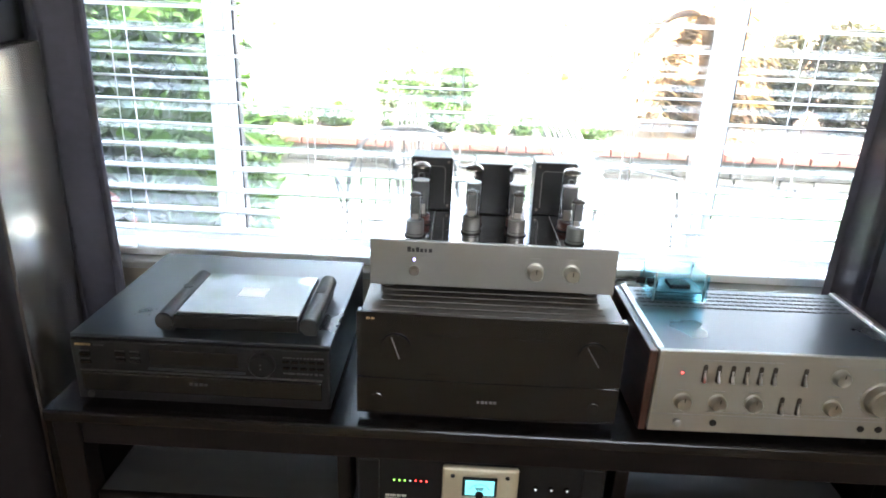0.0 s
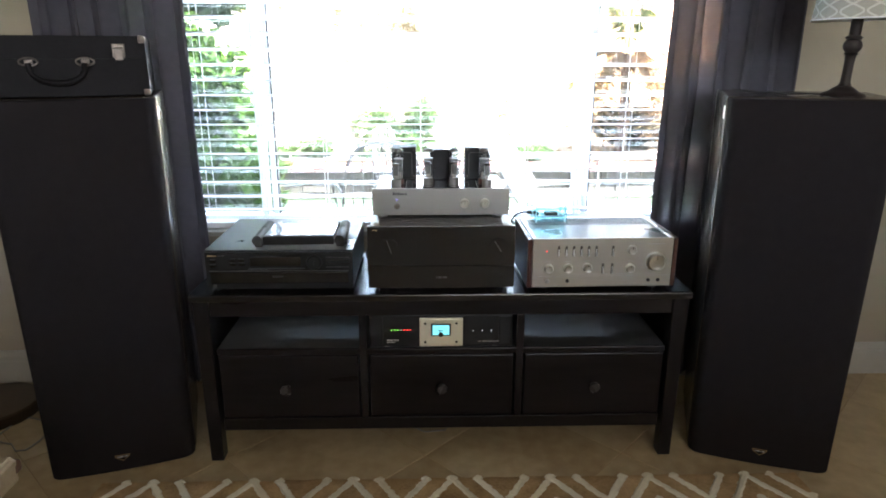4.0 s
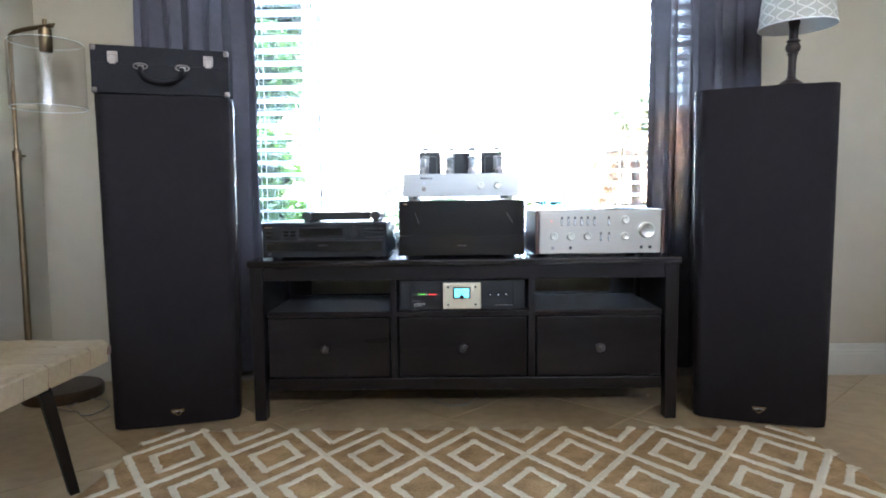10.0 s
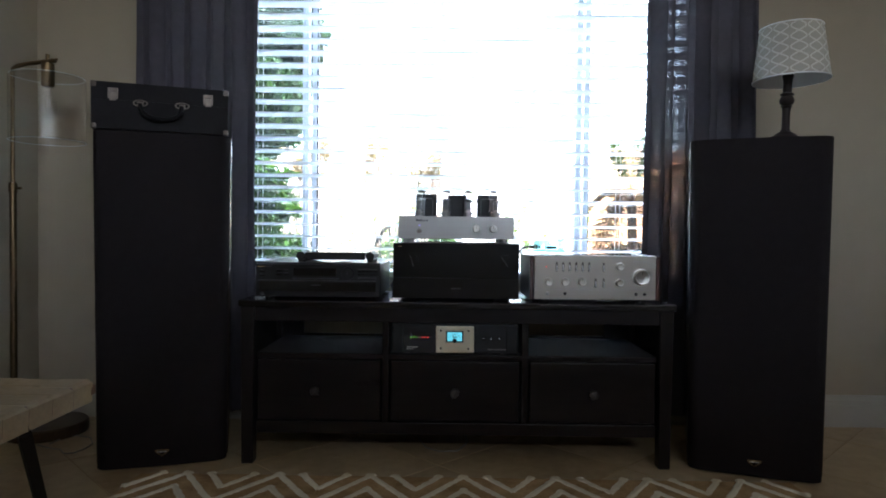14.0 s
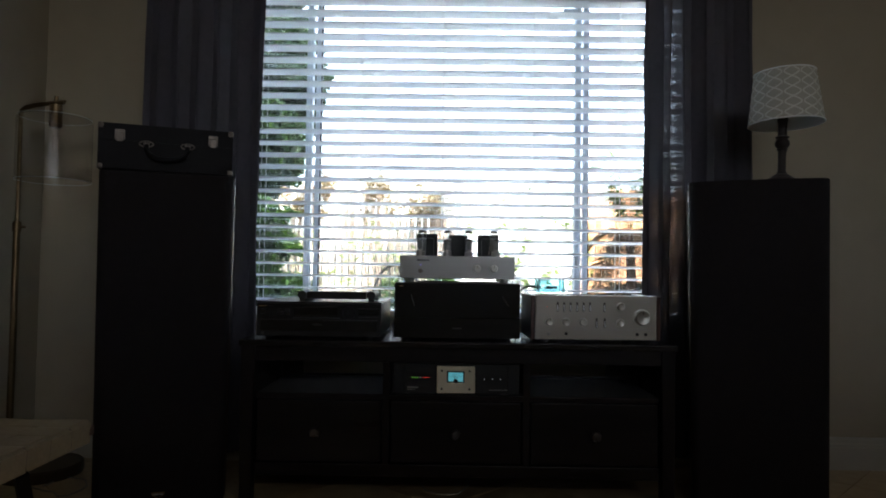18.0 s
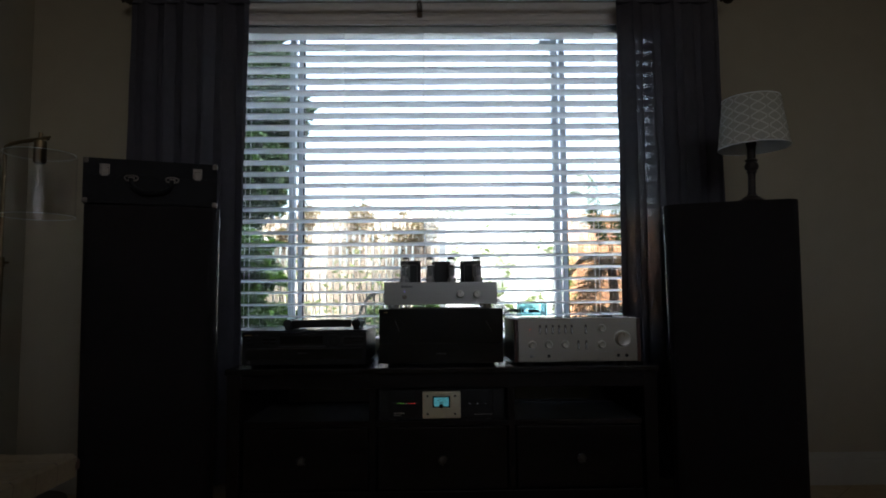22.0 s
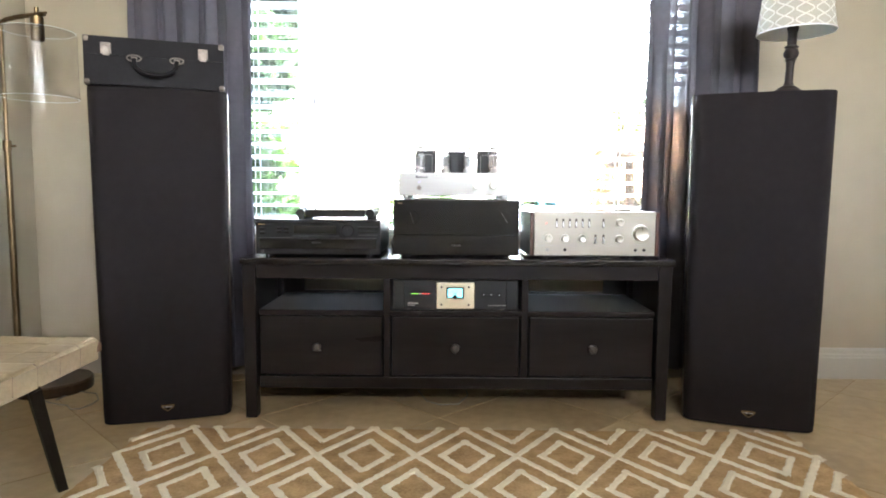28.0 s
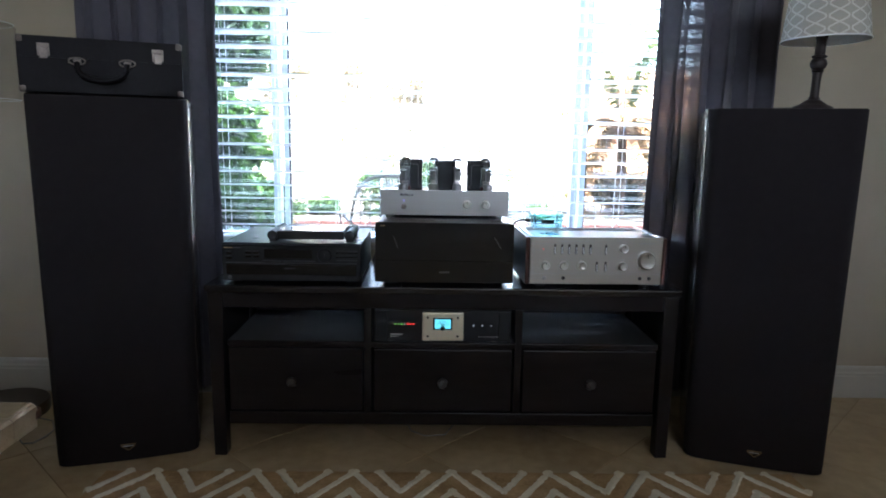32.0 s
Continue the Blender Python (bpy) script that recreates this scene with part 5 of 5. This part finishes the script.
# rings added to draw the bright rim lines of the shade
for r, z in ((0.1285, 1.1455), (0.1240, 1.3895)):
    part("glass_rim", rod([(0.135 + r * math.cos(a), r * math.sin(a), z) for a in [2 * math.pi * k / 48 for k in range(49)]], 0.0010, 6), M_GLASSEDGE, fl, "pale ring for the bright line along the glass edge")
lc = thing("loose_cord", (-1.50, 0.25, 0), "thin pale cord looped on the tile floor", "cable")
pts = [(-0.056, -0.085, 0.003), (0.018, -0.12, 0.003), (0.056, -0.13, 0.003), (0.094, -0.171, 0.003), (0.125, -0.165, 0.003), (0.14, -0.11, 0.003), (0.137, -0.059, 0.003), (0.09, 0.011, 0.003), (0.021, 0.036, 0.003), (-0.011, 0.008, 0.003), (-0.02, -0.07, 0.003)]
part("lead", rod(pts, 0.0028, 6), M_GREYINK, lc, smooth=True)
uc = thing("floor_cable", (0.0, 0.22, 0), "pale cable lying under the media bench", "cable")
part("lead", rod([(-0.14, 0.12, 0.003), (-0.10, -0.02, 0.003), (-0.05, -0.06, 0.003), (0.02, -0.05, 0.003), (0.06, 0.05, 0.003), (0.05, 0.2, 0.003)], 0.0025, 6), M_GREYINK, uc, smooth=True)

# ---- the garden outside ----
tagged(part("ground", box(-400, 400, WY + WT, 800, -0.5, 0.0), M_GRASS), "green lawn reaching away", "lawn", kind="structure")
PATIO = [(-400, WY + WT), (1.95, WY + WT), (1.90, 2.98), (1.86, 3.10), (1.74, 3.16), (-400, 3.16)]
tagged(part("patio", prism(PATIO, -0.10, 0.012), M_PATIO), "sunlit pale concrete patio", "patio", kind="structure")


def leaf_mass(blobs, count, size, seed, squash=1.0):
    """Many small folded leaves through a set of uneven clumps."""
    rnd = random.Random(seed)
    verts, faces = [], []
    total = sum(b[3] ** 2 for b in blobs)
    for bx, by, bz, br in blobs:
        for _ in range(int(count * br * br / total)):
            d = Vector((rnd.gauss(0, 1), rnd.gauss(0, 1), rnd.gauss(0, 1))).normalized()
            r = br * rnd.uniform(0.45, 1.0) ** 0.6 * (0.85 + 0.35 * noise.noise(d * 2.2 + Vector((bx, by, bz))))
            c = Vector((bx, by, bz)) + d * r
            c.z = max(0.02, bz + (c.z - bz) * squash)
            s = size * rnd.uniform(0.6, 1.3)
            u = Vector((rnd.gauss(0, 1), rnd.gauss(0, 1), rnd.gauss(0, 0.6))).normalized()
            w = u.cross(Vector((rnd.gauss(0, 1), rnd.gauss(0, 1), rnd.gauss(0, 1)))).normalized()
            h = u.cross(w) * s * 0.18
            i = len(verts)
            verts += [c - u * s, c + w * s * 0.42 + h, c + u * s, c - w * s * 0.42 + h]
            faces += [(i, i + 1, i + 2), (i, i + 2, i + 3)]
    return verts, faces


def foliage(name, data, material, parent, label="", kind=""):
    me = bpy.data.meshes.new(name)
    me.from_pydata([tuple(v) for v in data[0]], [], data[1])
    me.materials.append(material)
    ob = new(name, me)
    ob.parent = parent
    return tagged(ob, label, kind=kind)


def clumps(seed, n, lo, hi, r0, r1):
    rnd = random.Random(seed)
    return [(rnd.uniform(lo[0], hi[0]), rnd.uniform(lo[1], hi[1]), rnd.uniform(lo[2], hi[2]), rnd.uniform(r0, r1)) for _ in range(n)]


def limbs(base, tips, r):
    bm = rod([base, (base[0] + 0.04, base[1], base[2] + 1.1), (base[0] - 0.03, base[1] + 0.05, base[2] + 2.2), (base[0], base[1], base[2] + 3.2)], r, 10, r_end=r * 0.4)
    for k, t in enumerate(tips):
        z = base[2] + 0.9 + 0.35 * (k % 6)
        rod([(base[0], base[1], z), ((base[0] + t[0]) / 2, (base[1] + t[1]) / 2, (z + t[2]) / 2 + 0.1), t], r * 0.45, 7, bm, r_end=0.008)
    return bm


tree = thing("tree", (-1.62, 3.3, 0), "leafy tree close to the house, leaves darkened for shade", "tree")
cl = clumps(21, 46, (-0.85, -0.4, 1.72), (0.20, 0.4, 4.6), 0.22, 0.40) + clumps(23, 8, (0.22, -0.2, 1.95), (0.42, 0.2, 2.62), 0.12, 0.20)
part("trunk", limbs((-0.35, 0, 0), [c[:3] for c in cl[:10]], 0.10), M_BARK, tree, smooth=True)
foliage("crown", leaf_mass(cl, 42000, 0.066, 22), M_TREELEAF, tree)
for k, (x, y, sd, n, z1, r) in enumerate(((-1.28, 1.50, 31, 22, 1.05, 0.25), (-1.26, 2.00, 32, 14, 0.62, 0.20), (-1.72, 2.35, 33, 28, 1.42, 0.30))):
    sh = thing("shrub", (x, y, 0), "leafy green shrub by the window", "shrub", group="shrubs by the window")
    cl = clumps(sd, n, (-0.28, -0.35, 0.15), (0.28, 0.35, z1), r * 0.7, r)
    bm = bmesh.new()
    for c in cl[:7]:
        rod([(c[0] * 0.2, c[1] * 0.2, 0), (c[0] * 0.6, c[1] * 0.6, c[2] * 0.5), c[:3]], 0.012, 6, bm, r_end=0.004)
    part("stem", bm, M_BARK, sh)
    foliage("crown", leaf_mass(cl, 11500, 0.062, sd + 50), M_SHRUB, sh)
    if k == 0:
        for fx, fy, fz in ((0.03, -0.33, 0.585), (0.055, -0.34, 0.60), (-0.10, -0.33, 0.62), (0.12, -0.30, 0.50)):
            foliage("flower", leaf_mass([(fx, fy, fz, 0.022)], 34, 0.017, int(fz * 1000)), M_FLOWER, sh, "orange-red blossom")
for x, y, sd, z1, half, n in ((-1.25, 4.40, 41, 0.12, 0.35, 9), (-0.30, 4.40, 42, 0.44, 0.34, 14), (0.42, 4.28, 43, 0.07, 0.26, 10), (1.02, 4.28, 44, 0.06, 0.30, 10)):
    sh = thing("shrub", (x, y, 0.31), "leafy green shrub in the raised bed" if z1 > 0.3 else "low yellow-green ground cover in the raised bed", "shrub", group="shrubs in the raised bed")
    cl = clumps(sd, n, (-half, -0.12, 0.03), (half, 0.12, z1), 0.08 if z1 < 0.3 else 0.12, 0.11 if z1 < 0.3 else 0.18)
    bm = bmesh.new()
    for c in cl[:6]:
        rod([(c[0] * 0.3, c[1] * 0.3, 0), c[:3]], 0.008, 6, bm, r_end=0.003)
    part("stem", bm, M_BARK, sh)
    foliage("crown", leaf_mass(cl, 2600 if z1 > 0.3 else 1300, 0.034, sd + 50), M_BEDLEAF, sh)

# raised bed of stone with a brick cap
bed = thing("raised_bed", (0, 3.9, 0), "dry-stone raised bed with a red brick cap", "planter wall", kind="structure")
part("core", box(-5, 6, 0.020, 0.30, 0, 0.25), M_STONE, bed)
part("soil", box(-5, 6, 0.301, 2.0, 0, 0.31), M_SOIL, bed)
rnd = random.Random(51)
for row in range(4):
    x = -2.6 + rnd.uniform(-0.2, 0)
    while x < 3.9:
        w = rnd.uniform(0.16, 0.36)
        bm = box(x, x + w - 0.006, rnd.uniform(-0.012, 0.006), 0.095, 0.002 + 0.062 * row, 0.061 + 0.062 * row, 0.004, seg=1)
        part("stone", bm, M_STONE, bed)
        x += w
bk = None
for k in range(32):
    if bk is None:
        bk = part("brick", box(-0.1, 0.1, -0.055, 0.14, 0, 0.055, 0.006, seg=1), M_BRICK, bed)
        bk.location = (-2.6, 0, 0.256)
    else:
        again("brick", bk, bed, (-2.6 + 0.209 * k, rnd.uniform(-0.006, 0.006), 0.256))

fence = thing("fence", (0, 6.0, 0.0), "weathered cedar board fence with gaps", "fence")
FX0, FW = -5.0, 0.085
boards = [part("board", box(-0.033, 0.033, 0, 0.018, 0.30, 1.93 + dz, 0.004, seg=1), M_FENCE, fence) for dz in (0, 0.03, -0.02)]
for k, b in enumerate(boards):
    b.location.x = FX0 + FW * k
orange = [part("board", box(-0.0415, 0.0415, 0, 0.018, 0.30, 1.90 + dz, 0.004, seg=1), M_TERRA, fence, "orange-stained board") for dz in (0, 0.02, -0.02)]
for k, b in enumerate(orange):
    b.location.x = FX0 + FW * (122 + k)
for k in range(3, 122):
    again("board", (orange if FX0 + FW * k > 1.62 else boards)[rnd.randrange(3)], fence, (FX0 + FW * k + rnd.uniform(-0.003, 0.003), rnd.uniform(-0.004, 0.004), 0), (0, radians(rnd.uniform(-0.25, 0.25)), 0))
for z in (0.5, 1.15, 1.75):
    part("rail", box(FX0, FX0 + FW * 122, 0.02, 0.06, z, z + 0.09), M_FENCE, fence)
for k in range(5):
    part("post", box(FX0 + 2.4 * k, FX0 + 2.4 * k + 0.09, 0.061, 0.15, 0, 1.95), M_FENCE, fence)


vine = thing("fence_vine", (0, 5.9, 0), "sparse brown and green vine over the fence and wall", "vine")
cl = clumps(81, 34, (-2.6, -0.06, 1.50), (0.45, 0.02, 1.92), 0.08, 0.20)
low = clumps(85, 34, (-2.6, -0.12, 0.45), (0.5, 0.02, 1.35), 0.10, 0.24)
bm = bmesh.new()
for c in cl[:24]:
    rod([(c[0] + 0.1, 0.02, 0.3), (c[0] - 0.05, -0.02, c[2] * 0.6), c[:3]], 0.010, 6, bm, r_end=0.003)
part("stem", bm, M_BARK, vine)
foliage("leafage", leaf_mass(cl, 1700, 0.038, 82), M_VINE, vine, "dry brown leaves", "stuff")
foliage("leafage", leaf_mass(low, 420, 0.042, 86), M_LEAF, vine, "small green leaves", "stuff")
cl = clumps(83, 24, (0.55, -0.34, 0.4), (1.7, -0.26, 2.05), 0.05, 0.15) + clumps(87, 16, (0.15, -0.30, 1.2), (1.5, -0.24, 2.0), 0.03, 0.08)
cl = [(bx, by - 0.50 + 0.404 * (bx - 0.12), bz, br) for bx, by, bz, br in cl]
foliage("leafage", leaf_mass(cl, 1000, 0.036, 84), M_LEAF, vine, "small green leaves", "stuff")


def iron_chair(x, y, turn, label, lean=0.0):
    c = thing("patio_chair", (x, y, 0.012), label, "garden chair", turn, group="iron patio chairs")

    def back(u, z):
        return (u, 0.20 + lean * (z - 0.44), z)

    arch = []
    for k in range(17):
        a = math.pi * k / 16
        arch.append(back(0.25 * math.copysign(abs(math.cos(a)) ** 0.62, math.cos(a)), 0.55 + 0.30 * math.sin(a) ** 0.8))
    part("back_frame", rod([back(0.25, 0.44)] + arch + [back(-0.25, 0.44)], 0.010, 8), M_IRON, c, smooth=True)
    for k in range(-3, 4):
        u = k / 4
        top = 0.55 + 0.30 * (1 - abs(u) ** 3.2) ** 0.4
        part("spindle", rod([back(0.25 * u, 0.44), back(0.25 * u, top - 0.006)], 0.005, 6), M_IRON, c)
    part("seat", lathe([(0.03, 0.425), (0.235, 0.425), (0.245, 0.433), (0.235, 0.441), (0.03, 0.441)], (0, 0, 0), 26), M_IRON, c, smooth=True)
    for sx in (-1, 1):
        part("armrest", rod([back(sx * 0.25, 0.62), (sx * 0.28, 0.02, 0.65), (sx * 0.27, -0.16, 0.63), (sx * 0.22, -0.18, 0.44)], 0.009, 8), M_IRON, c, smooth=True)
        for sy in (-1, 1):
            part("leg", rod([(sx * 0.17, sy * 0.16, 0.43), (sx * 0.22, sy * 0.21, 0.0)], 0.010, 8), M_IRON, c, smooth=True)
    return c


chair_near = iron_chair(-0.29, 1.40, 196, "grey wrought-iron patio chair with a rounded back")
chair_near.scale = (0.78, 0.8, 1.0)
iron_chair(-0.05, 1.90, 78, "grey wrought-iron patio chair standing side-on to the window", 0.12)
iron_chair(0.76, 1.92, 68, "grey wrought-iron patio chair with a leaning back", 0.66)

hedge = thing("hedge", (1.75, 5.05, 0.308), "dark brown-green hedge at the back of the raised bed", "hedge")
cl = clumps(91, 30, (-0.02, -0.22, 0.08), (1.2, 0.22, 0.30), 0.14, 0.20) + clumps(93, 26, (0.75, -0.22, 0.15), (2.2, 0.22, 0.75), 0.18, 0.28)
bm = bmesh.new()
for c in cl[::4]:
    rod([(c[0] * 0.9, c[1] * 0.4, 0), c[:3]], 0.010, 6, bm, r_end=0.004)
part("stem", bm, M_BARK, hedge)
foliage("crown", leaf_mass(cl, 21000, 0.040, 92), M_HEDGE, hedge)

palm = thing("dry_palm", (1.89, 4.60, 0.308), "palm with green upright and drying brown hanging fronds", "palm")
rnd = random.Random(61)
part("trunk", rod([(0, 0, 0), (0.02, 0, 0.40), (0, 0.02, 0.95)], 0.06, 9, r_end=0.045), M_PALMBARK, palm, smooth=True)
for k in range(72):
    green = k % 3 == 0
    a, lift = rnd.uniform(0, 6.28), (rnd.uniform(1.2, 2.05) if green else rnd.uniform(-0.5, 0.6))
    verts, faces = [], []
    ln = rnd.uniform(0.25, 0.60) if green else rnd.uniform(0.50, 0.90)
    d, sd = Vector((math.cos(a), math.sin(a), 0)), Vector((-math.sin(a), math.cos(a), 0))
    spine = [Vector((0, 0, 0.93)) + d * ln * s * 0.75 + Vector((0, 0, lift * s - 0.95 * s * s)) for s in [i / 20 for i in range(21)]]
    for i in range(3, 20):
        for sg in (-1, 1):
            b, tip = spine[i], spine[i] + sd * sg * 0.21 * math.sin(3.0 * i / 20) + d * 0.08 + Vector((0, 0, -0.05))
            n0 = len(verts)
            verts += [b, b + d * 0.034, tip]
            faces.append((n0, n0 + 1, n0 + 2))
    for i in range(20):
        n0 = len(verts)
        verts += [spine[i] + sd * 0.004, spine[i] - sd * 0.004, spine[i + 1]]
        faces.append((n0, n0 + 1, n0 + 2))
    foliage("frond", (verts, faces), M_FROND if green else M_PALM, palm)
wallp = thing("garden_wall", (0.12, 5.20, 0), "sunlit white rendered garden wall", "wall", turn=22.0, kind="structure")
part("panel", box(0.0, 1.62, 0, 0.2, 0, 1.85, 0.01), M_RENDERED, wallp)
part("coping", box(-0.03, 1.65, -0.03, 0.23, 1.851, 1.89, 0.01), M_RENDERED, wallp)

# ---- floor tiles, laid last ----
T = 0.46
c45 = math.sqrt(0.5)
first_tile = part("tile", box(-T / 2 + 0.0015, T / 2 - 0.0015, -T / 2 + 0.0015, T / 2 - 0.0015, -0.0039, 0.0, 0.0008, seg=1), M_TILE, floor)
used = False
rnd = random.Random(71)
for i in range(-14, 15):
    for j in range(-14, 15):
        x, y = 0.6 + (i - j) * T * c45, -1.6 + (i + j) * T * c45
        if WX0 - 0.05 < x < WX1 - 0.13 and YB + 0.05 < y < WY + 0.15:
            at, turn = (x, y, rnd.uniform(-0.0006, 0.0)), (0, 0, radians(45 + 90 * rnd.randrange(4)))
            if not used:
                first_tile.location, first_tile.rotation_euler, used = at, turn, True
            else:
                again("tile", first_tile, floor, at, turn)
